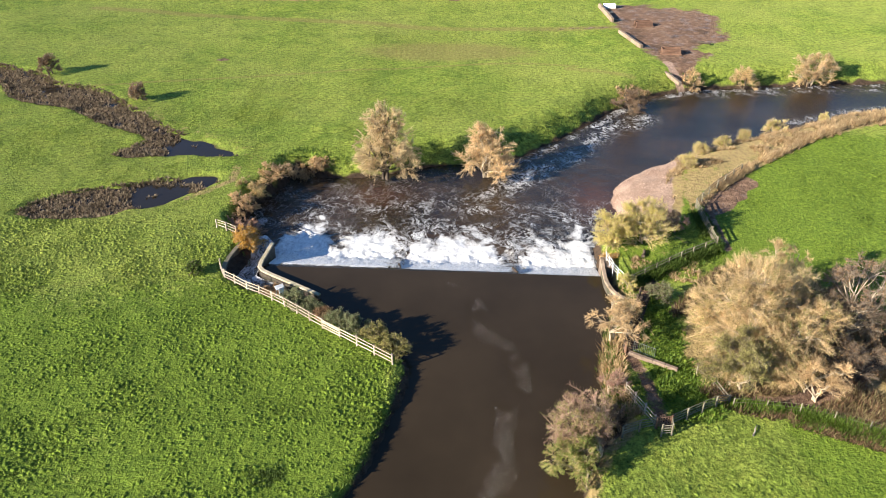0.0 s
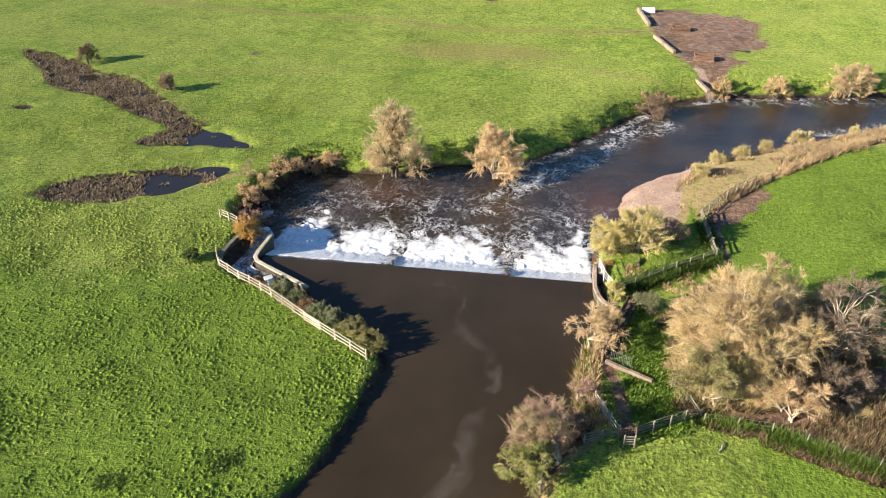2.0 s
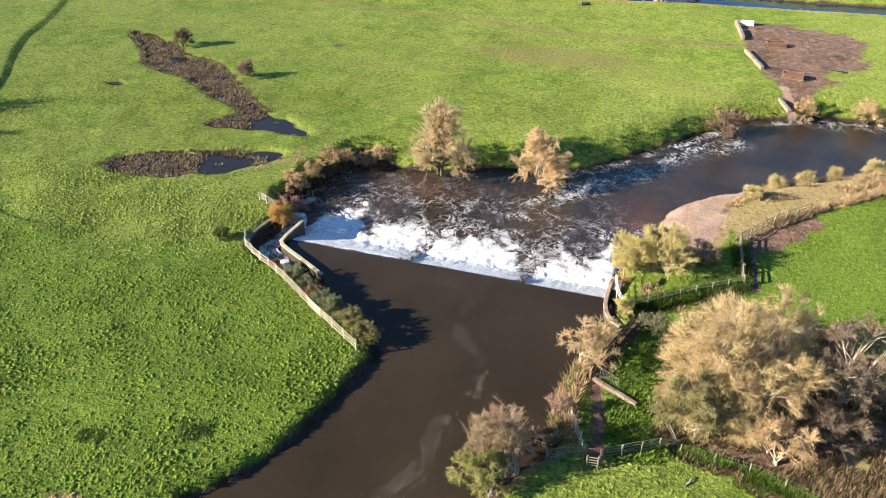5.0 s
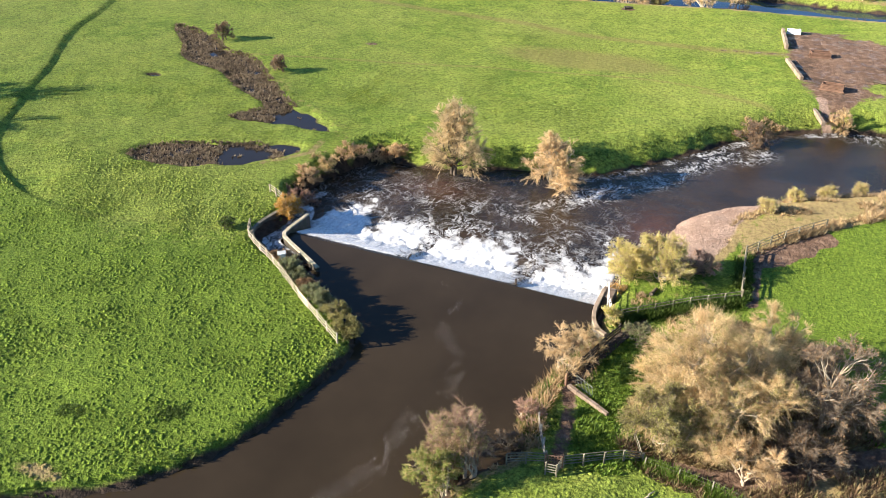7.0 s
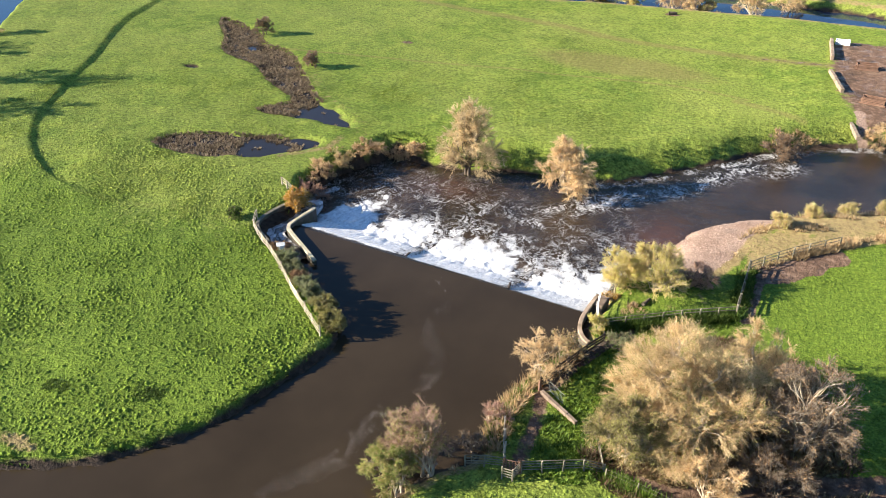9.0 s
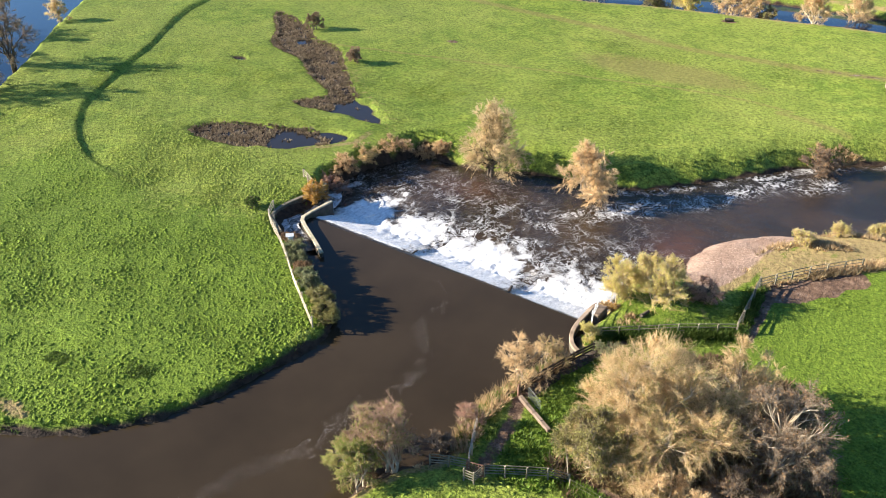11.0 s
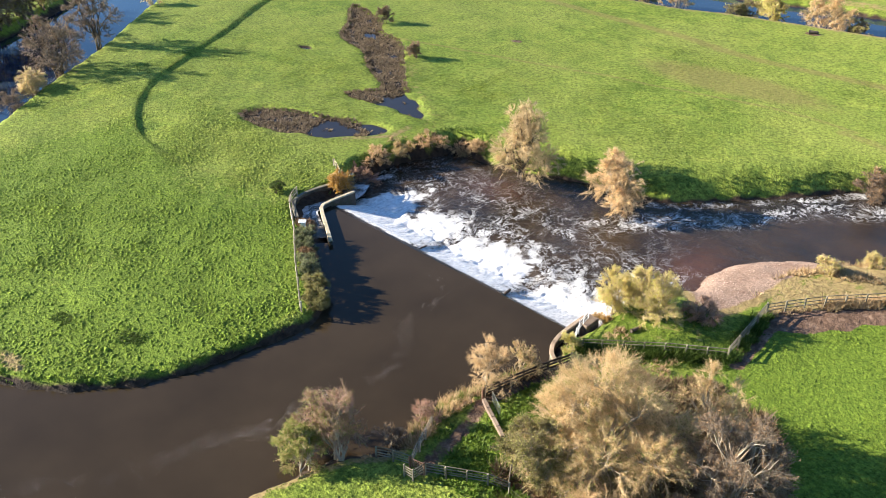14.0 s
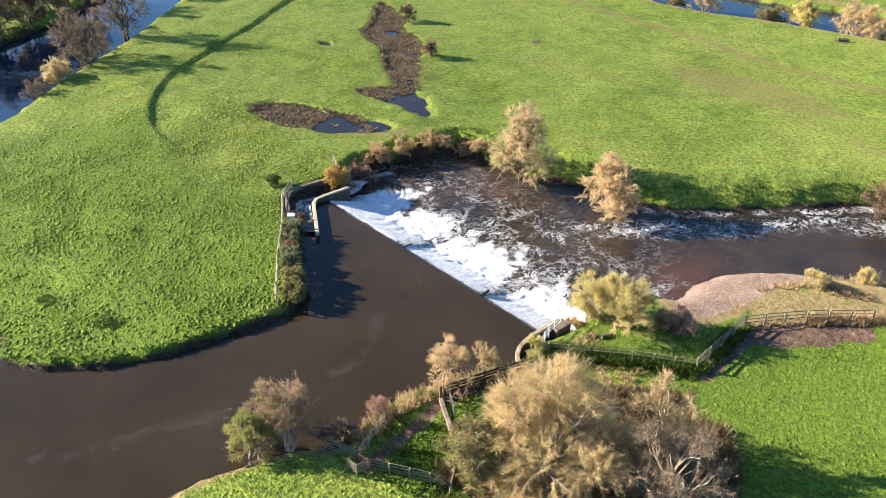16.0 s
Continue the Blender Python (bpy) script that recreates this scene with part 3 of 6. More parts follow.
    wet = np.maximum(wet, 1 - step(area_dist(x, y, PUDDLE), -0.4, 0.3))
    wet = np.maximum(wet, 0.55 * step(wave(x, y, 3.2, 37) + 0.6 * wave(x, y, 1.4, 38), 0.15, 0.8) * (area_dist(x, y, YARD) < -1.5))
    return {"mud": mud, "shingle": shingle, "dry": dry, "lush": lush, "worn": worn, "wet": wet}


def dm_keep(x, y):
    return area_dist(x, y, MARSH)


def ds_keep(x, y):
    return area_dist(x, y, SWALE)


for key, val in masks(GX.ravel(), GY.ravel()).items():
    set_mask(ground_me, key, np.clip(val, 0, 1))
ground = tagged(new("ground", ground_me), "green autumn pasture with tussocks, muddy patches and shingle", "ground", kind="structure")


# ---- water ----
def sheet(name, poly, z, material, label, category="water"):
    bm = bmesh.new()
    bm.faces.new([bm.verts.new((px, py, z)) for px, py in poly])
    bmesh.ops.triangulate(bm, faces=bm.faces[:])
    return tagged(new(name, bm_mesh(name, bm, material)), label, category, kind="structure")


def grow(poly, by):
    """The area pushed outwards, so that its edge runs under the bank."""
    p = np.asarray(poly)
    t = np.roll(p, -1, 0) - np.roll(p, 1, 0)
    t /= np.linalg.norm(t, axis=1, keepdims=True) + 1e-9
    area = np.sum(p[:, 0] * np.roll(p[:, 1], -1) - np.roll(p[:, 0], -1) * p[:, 1])
    n = np.stack([t[:, 1], -t[:, 0]], 1) * np.sign(area)
    return p + by * n


ax_dir = (CREST_B - CREST_A) / np.linalg.norm(CREST_B - CREST_A)
down_dir = np.array((-ax_dir[1], ax_dir[0]))
CREST_LEN = float(np.linalg.norm(CREST_B - CREST_A))
sheet("water_upper", [(-120, -80), (20, -80), (15, 20), (14.5, 40), (18.5, 46), (18.5, 60), tuple(CREST_B + ax_dir * 0.8), tuple(CREST_A - ax_dir * 0.4), (-18.9, 68.6), (-12.3, 64.3), (-14.0, 62.6),
                      (-16.0, 61.0), (-12, 56), (-6.5, 53), (-8, 46), (-11, 40), (-18, 36), (-30, 31), (-66, 18)], UP,
      M_UPPER, "still brown silty river water above the weir")
sheet("water_west", grow(WEST, 1.5), WESTERN, M_FAR, "river beyond the flood bank with sky blue in its colour")
sheet("water_north", grow(NORTH, 1.5), NORTHERN, M_FAR, "river bend behind the meadow with sky blue in its colour")
sheet("pond_water", grow(MARSH, 1.2), POND - 0.06, M_POND, "dark standing water in the sedge marsh", "pond")
sheet("pond_water", grow(SWALE, 1.2), POND - 0.06, M_POND, "dark standing water in the pasture hollow", "pond")
sheet("pond_water", grow(PUDDLE, 0.9), POND - 0.02, M_POND, "small dark puddle in the pasture", "pond")


def foam_lobes(along):
    """Three tongues of white water with gaps at the joints of the crest."""
    gaps = np.exp(-((along - 13.4) / 1.3) ** 2) + np.exp(-((along - 25.6) / 1.5) ** 2)
    return np.clip(1 - gaps, 0, 1)


def crest_uv(x, y):
    u = (x - CREST_A[0]) * ax_dir[0] + (y - CREST_A[1]) * ax_dir[1]
    v = (x - CREST_A[0]) * down_dir[0] + (y - CREST_A[1]) * down_dir[1]
    return u, v


lx = axis([(-34, 0), (24, 230), (60, 90), (110, 60), (240, 40)])
ly = axis([(69.0, 0), (100, 130), (140, 90)])
LX, LY = np.meshgrid(lx, ly)
lu, lv = crest_uv(LX, LY)
boil = np.exp(-np.clip(lv - 6.5, 0, None) / 4.5) * step(lv, 2.5, 5.5) * step(lu, -3, 1) * step(CREST_LEN + 1 - lu, 0, 2)
calm = 0.012 + 0.05 * np.exp(-np.clip(lv - 6, 0, None) / 16)
LZ = LOW + calm * (wave(LX, LY, 1.3, 21) + 0.6 * wave(LX, LY, 0.6, 22)) + boil * (0.10 * wave(LX, LY, 1.5, 23) + 0.10 * wave(LX, LY, 0.6, 24) + 0.04)
reach = 10.4 + 2.6 * wave(lu, lu * 0 + 3, 3.0, 26) + 1.2 * wave(lu, lu * 0 + 5, 1.1, 29) - 7.5 * (1 - foam_lobes(lu)) + 1.4 * wave(LX, LY, 1.3, 27) + 0.9 * wave(LX, LY, 0.6, 28)
foam = 1.0 * (1 - step(lv, reach - 5.5, reach + 3.4)) * step(lu, -2.5, 0) * step(CREST_LEN + 0.6 - lu, 0, 1.5)
foam = np.maximum(foam, 0.42 * np.exp(-np.clip(lv - 8, 0, None) / 11) * step(lu, -3, 3))
off = line_dist(LX, LY, OFFSHORE)[0]
foam = np.maximum(foam, 0.30 * np.exp(-(off / 2.6) ** 2))
edge_d = -area_dist(LX, LY, LOWER)
far_side = (LY > 93 + 0.45 * np.clip(LX - 5, 0, 40))
foam = np.maximum(foam, 0.32 * np.exp(-((edge_d - 0.9) / 1.0) ** 2) * far_side * (LX > 8))
foam = np.maximum(foam, 0.24 * step(LX, 34, 46) * np.exp(-((edge_d - 2.0) / 2.2) ** 2) * far_side)
foam = np.maximum(foam, 0.62 * np.exp(-(line_dist(LX, LY, np.array([(-22.6, 78.2), (-21.3, 82.0)]))[0] / 0.7) ** 2))
foam = np.maximum(foam, 0.19 * np.exp(-np.clip(lv - 10, 0, None) / 18) * (edge_d > 0))
shoal = np.exp(-(((LX - 18.8) / 3.2) ** 2 + ((LY - 87) / 5.0) ** 2)) + 0.7 * np.exp(-(((LX + 8) / 4.5) ** 2 + ((LY - 88.5) / 3.5) ** 2))
keep = (area_dist(LX, LY, LOWER) < 1.8) & (lv > 4.0 - 0.5)
li = np.arange(LX.size).reshape(LX.shape)
lq = np.stack([li[:-1, :-1], li[:-1, 1:], li[1:, 1:], li[1:, :-1]], -1).reshape(-1, 4)
lq = lq[keep.ravel()[lq].any(1)]
used, inv = np.unique(lq, return_inverse=True)
lower_me = raw_mesh("water_lower", np.stack([LX, LY, LZ], -1).reshape(-1, 3)[used], inv.reshape(-1, 4), M_LOWER, True)
set_mask(lower_me, "foam", np.clip(foam, 0, 1.1).ravel()[used])
set_mask(lower_me, "shoal", np.clip(shoal, 0, 1).ravel()[used])
tagged(new("water_lower", lower_me), "dark brown river pool streaked with white foam below the weir", "water", kind="structure")


# ---- the weir ----
def weir():
    w = thing("weir", (*CREST_A, -1.0), "long low river weir with white water over its sloping face", "weir")
    n, m = 200, 30
    u = np.linspace(0.0, CREST_LEN, n)
    v = np.concatenate([[0.0], np.linspace(0.12, 6.6, m - 1)])
    Uu, Vv = np.meshgrid(u, v)
    joint = 0.45 * step(13.8 - Uu, -0.15, 0.15) - 0.30 * step(Uu - 25.9, -0.15, 0.15)
    shift = joint * step(Vv, 0.05, 0.6)
    fall = np.clip((Vv - 0.35 - joint) / 4.4, 0, 1)
    Z = UP + 0.004 - 0.12 * step(Vv, 0.0, 0.7) - 1.72 * fall
    rough_w = step(Vv, 0.6, 4.5)
    Z = Z + rough_w * (0.05 * wave(Uu, Vv * 0.3, 0.5, 41) + 0.05 * wave(Uu, Vv * 0.6, 0.25, 42)) + step(Vv, 3.6, 5.0) * (0.12 * wave(Uu, Vv, 0.9, 43) + 0.06 * wave(Uu, Vv, 0.4, 44) + 0.06) - 0.25 * step(Vv, 6.0, 6.6)
    X = CREST_A[0] + ax_dir[0] * Uu + down_dir[0] * Vv - w.location.x
    Y = CREST_A[1] + ax_dir[1] * Uu + down_dir[1] * Vv - w.location.y
    ii = np.arange(X.size).reshape(X.shape)
    q = np.stack([ii[:-1, :-1], ii[:-1, 1:], ii[1:, 1:], ii[1:, :-1]], -1).reshape(-1, 4)
    me = raw_mesh("falling_water", np.stack([X, Y, Z - w.location.z], -1).reshape(-1, 3), q, M_CASCADE, True)
    f = step(Vv, 0.22, 0.75 + 0.2 * wave(Uu, Vv * 0, 0.9, 45)) * (0.70 + 0.35 * step(Vv, 1.2, 3.5)) * (0.45 + 0.55 * foam_lobes(Uu) + 0.35 * step(Vv, 0, 1.5) * (1 - step(Vv, 1.5, 3.0)))
    set_mask(me, "foam", np.clip(f, 0, 1.05))
    set_mask(me, "shoal", np.zeros(f.shape))
    part("falling_water", me, w, "white water sheeting down the face")
    bm = bmesh.new()
    prof = [(0.0, -3.4), (0.0, -1.0), (0.3, -1.12), (0.9, -1.5), (4.9, -3.1), (5.6, -3.6)]
    ends = []
    for s in (-0.2, CREST_LEN + 0.2):
        ends.append([bm.verts.new((ax_dir[0] * s + down_dir[0] * (pv + 0.05), ax_dir[1] * s + down_dir[1] * (pv + 0.05), pz + 1.0)) for pv, pz in prof])
    for i in range(len(prof)):
        j = (i + 1) % len(prof)
        bm.faces.new((ends[0][i], ends[0][j], ends[1][j], ends[1][i]))
    bm.faces.new(ends[0])
    bm.faces.new(ends[1][::-1])
    part("sill", bm_mesh("sill", bm, M_OLDWALL), w, "dark concrete sill under the water")
    for s, turn in ((13.8, 12), (25.9, 18)):
        bm = bmesh.new()
        rng = random.Random(int(s))
        box_bm(bm, (0.22, 1.5, 0.22), (0, 0.8, -0.06), 0.05, 0.03, rng)
        c = ax_dir * s + down_dir * 0.5
        part("baffle", bm_mesh("baffle", bm, M_DARKWOOD), w, "dark timber baffle across the sill", pose(c[0], c[1], 0.10, -14, 0, turn - 3))
    return w


weir()


def ribbon(name, line, thick, z0, z1, material, cap=None, cap_h=0.14, cap_over=0.05):
    """A wall along a line: a body and, proud of it, a coping. Returns the meshes, in local metres from the line's first point."""
    p = np.asarray(line, dtype=float)
    t = np.gradient(p, axis=0)
    t /= np.linalg.norm(t, axis=1, keepdims=True)
    nrm = np.stack([-t[:, 1], t[:, 0]], 1)
    o = p[0]
    z0 = np.broadcast_to(z0, len(p))
    z1 = np.broadcast_to(z1, len(p))

    def run(nm, half, a, b, mat, bev):
        bm = bmesh.new()
        rows = []
        for i in range(len(p)):
            wob = 0.012 * math.sin(i * 7.3)
            cs = [(-half, a[i]), (half, a[i]), (half, b[i] - bev), (half - bev, b[i] + wob), (-half + bev, b[i] + wob), (-half, b[i] - bev)]
            rows.append([bm.verts.new((p[i, 0] + nrm[i, 0] * s - o[0], p[i, 1] + nrm[i, 1] * s - o[1], z)) for s, z in cs])
        for r0, r1 in zip(rows, rows[1:]):
            for k in range(6):
                bm.faces.new((r0[k], r0[(k + 1) % 6], r1[(k + 1) % 6], r1[k]))
        bm.faces.new(rows[0][::-1])
        bm.faces.new(rows[-1])
        return bm_mesh(nm, bm, mat)
    body = run("wall_body", thick / 2, z0, z1 - (cap_h if cap else 0), material, 0.03)
    top = run("coping", thick / 2 + cap_over, z1 - cap_h, z1, cap, 0.04) if cap else None
    return o, body, top


def wall_thing(name, line, thick, z0, z1, material, cap, label, category="wall", **kw):
    o, body, top = ribbon(name, line, thick, z0, z1, material, cap, **kw)
    w = thing(name, (o[0], o[1], 0.0), label, category)
    part("wall_body", body, w)
    if top:
        part("coping", top, w, "pale lichened coping")
    return w


PASS_WALL = np.array([(-12.0, 63.9), (-13.6, 65.0), (-15.4, 66.2), (-17.2, 67.4), (-18.3, 68.2), (-18.75, 68.9), (-18.7, 70.2), (-18.45, 71.8), (-18.25, 73.4)])
wall_thing("divide_wall", PASS_WALL, 0.34, -3.5, np.array([-0.2] * 6 + [-0.17, -0.15, -0.15]), M_OLDWALL, M_CONCRETE, "pale lichened concrete divide wall of the fish pass")
wall_thing("bank_wall", soft([(-18.4, 64.7), (-20.9, 66.3), (-22.0, 67.6), (-22.3, 69.4), (-21.8, 72.2), (-21.2, 74.4), (-21.6, 76.4)], False, 4), 0.36, -3.6,
           -0.02, M_OLDWALL, M_GREYWOOD, "dark damp masonry wall along the fish pass", cap_h=0.1)
wall_thing("wing_wall", soft([(16.35, 69.6), (16.2, 67.6), (16.15, 65.8), (16.45, 64.2), (17.1, 63.1), (17.8, 62.6)], False, 5), 0.3, -3.4, 0.2, M_OLDWALL, M_SLAB,
           "curved pale concrete wing wall beside the weir", cap_h=0.2)


def fish_pass():
    """The stepped channel between the two walls, its broken water and the outfall."""
    f = thing("fish_pass", (-19.5, 67, -1), "narrow stepped fish pass channel of rippling grey water", "fish pass")
    mid = soft([(-14.6, 63.4), (-16.6, 64.8), (-18.6, 66.0), (-20.2, 67.2), (-20.6, 69.0), (-20.2, 71.6), (-19.8, 73.6), (-20.3, 75.6), (-21.6, 77.4), (-22.4, 78.6)], False, 8)
    t = np.gradient(mid, axis=0)
    t /= np.linalg.norm(t, axis=1, keepdims=True)
    nrm = np.stack([-t[:, 1], t[:, 0]], 1)
    s = np.linspace(0, 1, len(mid))
    half = np.interp(s, [0, 0.15, 0.4, 0.75, 0.85, 1], [1.9, 1.65, 1.55, 1.45, 1.2, 1.0])
    z = np.interp(s, [0, 0.10, 0.13, 0.40, 0.43, 0.62, 0.66, 0.83, 0.90, 1.0], [UP - 0.0, UP - 0.03, -0.95, -1.0, -1.12, -1.2, -1.4, -1.55, -2.45, -2.62])
    V, F = [], []
    cols = np.linspace(-1, 1, 15)
    for i in range(len(mid)):
        for c in cols:
            V.append((mid[i, 0] + nrm[i, 0] * half[i] * c, mid[i, 1] + nrm[i, 1] * half[i] * c, z[i]))
    V = np.array(V)
    V[:, 2] += 0.035 * wave(V[:, 0], V[:, 1], 0.45, 51) + 0.03 * wave(V[:, 0], V[:, 1], 0.9, 52)
    k = np.arange(len(V)).reshape(len(mid), 15)
    q = np.stack([k[:-1, :-1], k[:-1, 1:], k[1:, 1:], k[1:, :-1]], -1).reshape(-1, 4)
    me = raw_mesh("channel_water", V - np.array(f.location), q, M_CASCADE, True)
    fo = np.interp(s, [0, 0.09, 0.14, 0.5, 0.78, 0.86, 1.0], [0.0, 0.05, 0.52, 0.50, 0.46, 0.95, 0.7])
    set_mask(me, "foam", np.repeat(fo, 15))
    set_mask(me, "shoal", np.zeros(len(V)))
    part("channel_water", me, f)
    for frac in (0.115, 0.415, 0.64):
        i = int(frac * (len(mid) - 1))
        bm = bmesh.new()
        box_bm(bm, (2 * half[i], 0.28, 1.6), (0, 0, -0.86), 0.03)
        c = mid[i]
        part("step_sill", bm_mesh("step_sill", bm, M_OLDWALL), f, "", pose(c[0] - f.location.x, c[1] - f.location.y, z[i] + 1.0, 0, 0, math.degrees(math.atan2(nrm[i, 1], nrm[i, 0]))))


fish_pass()


# ---- plants ----
def stuff(name, V, F, material, label, category, smooth=False):
    return tagged(new(name, raw_mesh(name, V, F, material, smooth)), label, category, kind="stuff")


def mounds(P, rad, hgt, rng, sides=6):
    """Low uneven tussocks: a ragged ring and an off-centre top."""
    n = len(P)
    a = np.linspace(0, 2 * np.pi, sides, endpoint=False)[None, :] + rng.uniform(0, 6.28, (n, 1))
    r = rad[:, None] * rng.uniform(0.65, 1.3, (n, sides))
    ring = np.stack([P[:, 0:1] + r * np.cos(a), P[:, 1:2] + r * np.sin(a), np.repeat(P[:, 2:3] - 0.05, sides, 1)], -1)
    r2 = r * rng.uniform(0.55, 0.8, (n, sides))
    mid = np.stack([P[:, 0:1] + r2 * np.cos(a + 0.4), P[:, 1:2] + r2 * np.sin(a + 0.4), P[:, 2:3] + hgt[:, None] * rng.uniform(0.55, 1.05, (n, sides))], -1)
    top = P + np.stack([rad * rng.uniform(-0.3, 0.3, n), rad * rng.uniform(-0.3, 0.3, n), hgt * rng.uniform(0.8, 1.15, n)], -1)
    V = np.concatenate([ring, mid, top[:, None, :]], 1).reshape(-1, 3)
    k = 2 * sides + 1
    f = []
    for i in range(sides):
        j = (i + 1) % sides
        f += [(i, j, sides + i), (j, sides + j, sides + i), (sides + i, sides + j, 2 * sides)]
    F = (np.array(f)[None] + (np.arange(n) * k)[:, None, None]).reshape(-1, 3)
    return V, F


def blades(P, length, width, lean, rng, per=7):
    """Tufts of leaning blades, each a tapering triangle."""
    n = len(P)
    a = rng.uniform(0, 6.283, (n, per))
    ln = lean * rng.uniform(0.3, 1.0, (n, per))
    L = length[:, None] * rng.uniform(0.55, 1.15, (n, per))
    out = np.stack([np.cos(a) * np.sin(ln), np.sin(a) * np.sin(ln), np.cos(ln)], -1)
    side = np.stack([-np.sin(a), np.cos(a), np.zeros_like(a)], -1) * (width * rng.uniform(0.6, 1.3, (n, per)))[..., None]
    root = P[:, None, :] + 0.25 * L[..., None] * out * np.array([1, 1, 0]) - np.array([0, 0, 0.04])
    tip = root + out * L[..., None]
    V = np.stack([root - side, root + side, tip], 2).reshape(-1, 3)
    return V, np.arange(len(V)).reshape(-1, 3)


def scatter(n, box, rng):
    return rng.uniform(box[0], box[2], n), rng.uniform(box[1], box[3], n)


def grassy(x, y):
    m = masks(x, y)
    low = np.minimum(np.minimum(area_dist(x, y, UPPER), area_dist(x, y, LOWER)), np.minimum(area_dist(x, y, WEST), area_dist(x, y, NORTH)))
    wetland = np.minimum(np.minimum(dm_keep(x, y), ds_keep(x, y)), area_dist(x, y, PUDDLE))
    return (low > 0.6) & (wetland > 0.4) & (m["mud"] < 0.4) & (m["shingle"] < 0.3), m


def sward(n, box, rng):
    """Places for grass in a field, thick in some patches and thin in others."""
    x, y = scatter(n, box, rng)
    ok, m = grassy(x, y)
    thick = wave(x, y, 6.0, 61) + 0.8 * wave(x, y, 2.4, 62)
    ok &= (thick > rng.uniform(-1.6, 1.0, n)) & (m["dry"] < 0.6)
    return x[ok], y[ok], thick[ok], {key: m[key][ok] for key in ("lush", "worn", "dry")}


def pasture_tussocks():
    """Low mounds that carry the colour of the ground, and leaning blades over them."""
    rng = np.random.default_rng(5)
    fields = ((40000, (-60, 24, -3, 78), 1.15), (12000, (-75, 64, -12, 118), 0.45), (5000, (8, 30, 48, 60), 0.4), (9000, (26, 55, 75, 112), 0.4), (5000, (-60, 95, 60, 165), 0.45), (5000, (-110, 50, -60, 120), 0.5))
    got = [(*sward(n, box, rng), low) for n, box, low in fields]
    x, y, thick = (np.concatenate([g[i] for g in got]) for i in range(3))
    low = np.concatenate([np.full(len(g[0]), g[4]) for g in got])
    kept = {key: np.repeat(np.concatenate([g[3][key] for g in got]), 11) for key in ("lush", "worn", "dry")}
    P = np.stack([x, y, height(x, y)], -1)
    rad = 0.06 + 0.17 * rng.uniform(0, 1, len(x)) ** 1.8 * (1 + 0.3 * np.clip(thick, 0, 1))
    V, F = mounds(P, rad, rad * low * rng.uniform(0.22, 0.46, len(x)), rng, 5)
    ob = stuff("grass_tussocks", V, F, M_GROUND, "green tussocky pasture grass", "grass", True)
    for key, val in kept.items():
        set_mask(ob.data, key, np.clip(val, 0, 1))


def grass_tufts():
    """Fine leaning blades: long on the near fields, short further off."""
    for n, box, tall, wide, mat, seed in ((52000, (-46, 24, -3, 78), 0.17, 0.040, M_SWARD, 105), (22000, (8, 28, 48, 60), 0.15, 0.036, M_SWARD, 106), (30000, (26, 58, 66, 108), 0.15, 0.045, M_SWARD, 107),
                                          (30000, (-78, 60, -22, 112), 0.17, 0.050, M_TUFT, 108), (26000, (-30, 96, 45, 150), 0.15, 0.060, M_TUFT, 109)):
        rng = np.random.default_rng(seed)
        x, y, thick, m = sward(n, box, rng)
        P = np.stack([x, y, height(x, y)], -1)
        V, F = blades(P, tall * (0.8 + 0.35 * np.clip(thick, -1, 1)) * rng.uniform(0.6, 1.3, len(x)), wide, 1.15, rng, 6)
        stuff("grass_blades", V, F, mat, "short leaning blades of green pasture grass", "grass")


def lush_weeds():
    rng = np.random.default_rng(6)
    x, y = scatter(16000, (13, 34, 46, 78), rng)
    ok, m = grassy(x, y)
    inner = (np.hypot((x - 19.8) / 3.6, (y - 50.0) / 3.8) < 1.1) | (np.hypot((x - 19.6) / 2.0, (y - 57.5) / 6) < 1.1) | (line_dist(x, y, RIGHT_FENCE)[0] < 1.6)
    ok &= inner & (rng.uniform(0, 1, len(x)) < 0.8)
    P = np.stack([x[ok], y[ok], height(x[ok], y[ok])], -1)
    V, F = blades(P, rng.uniform(0.22, 0.5, len(P)), 0.085, 1.15, rng, 8)
    stuff("green_weeds", V, F, M_LUSH, "lush bright green nettles and weeds", "weeds")


def dock_patches():
    rng = np.random.default_rng(7)
    for cx, cy, r in ((-12.8, 40.8, 1.4), (-20.4, 38.0, 1.2)):
        n = int(260 * r * r)
        a, d = rng.uniform(0, 6.28, n), r * np.sqrt(rng.uniform(0, 1, n))
        x, y = cx + d * np.cos(a), cy + 0.8 * d * np.sin(a)
        on = wave(x, y, 0.8, 64) + 0.5 * (1 - d / r) > -0.1
        x, y = x[on], y[on]
        n = len(x)
        P = np.stack([x, y, height(x, y)], -1)
        V, F = blades(P, rng.uniform(0.10, 0.24, n), 0.06, 1.25, rng, 7)
        stuff("weed_patch", V, F, M_DOCK, "dark green clump of weeds in the pasture", "weeds")


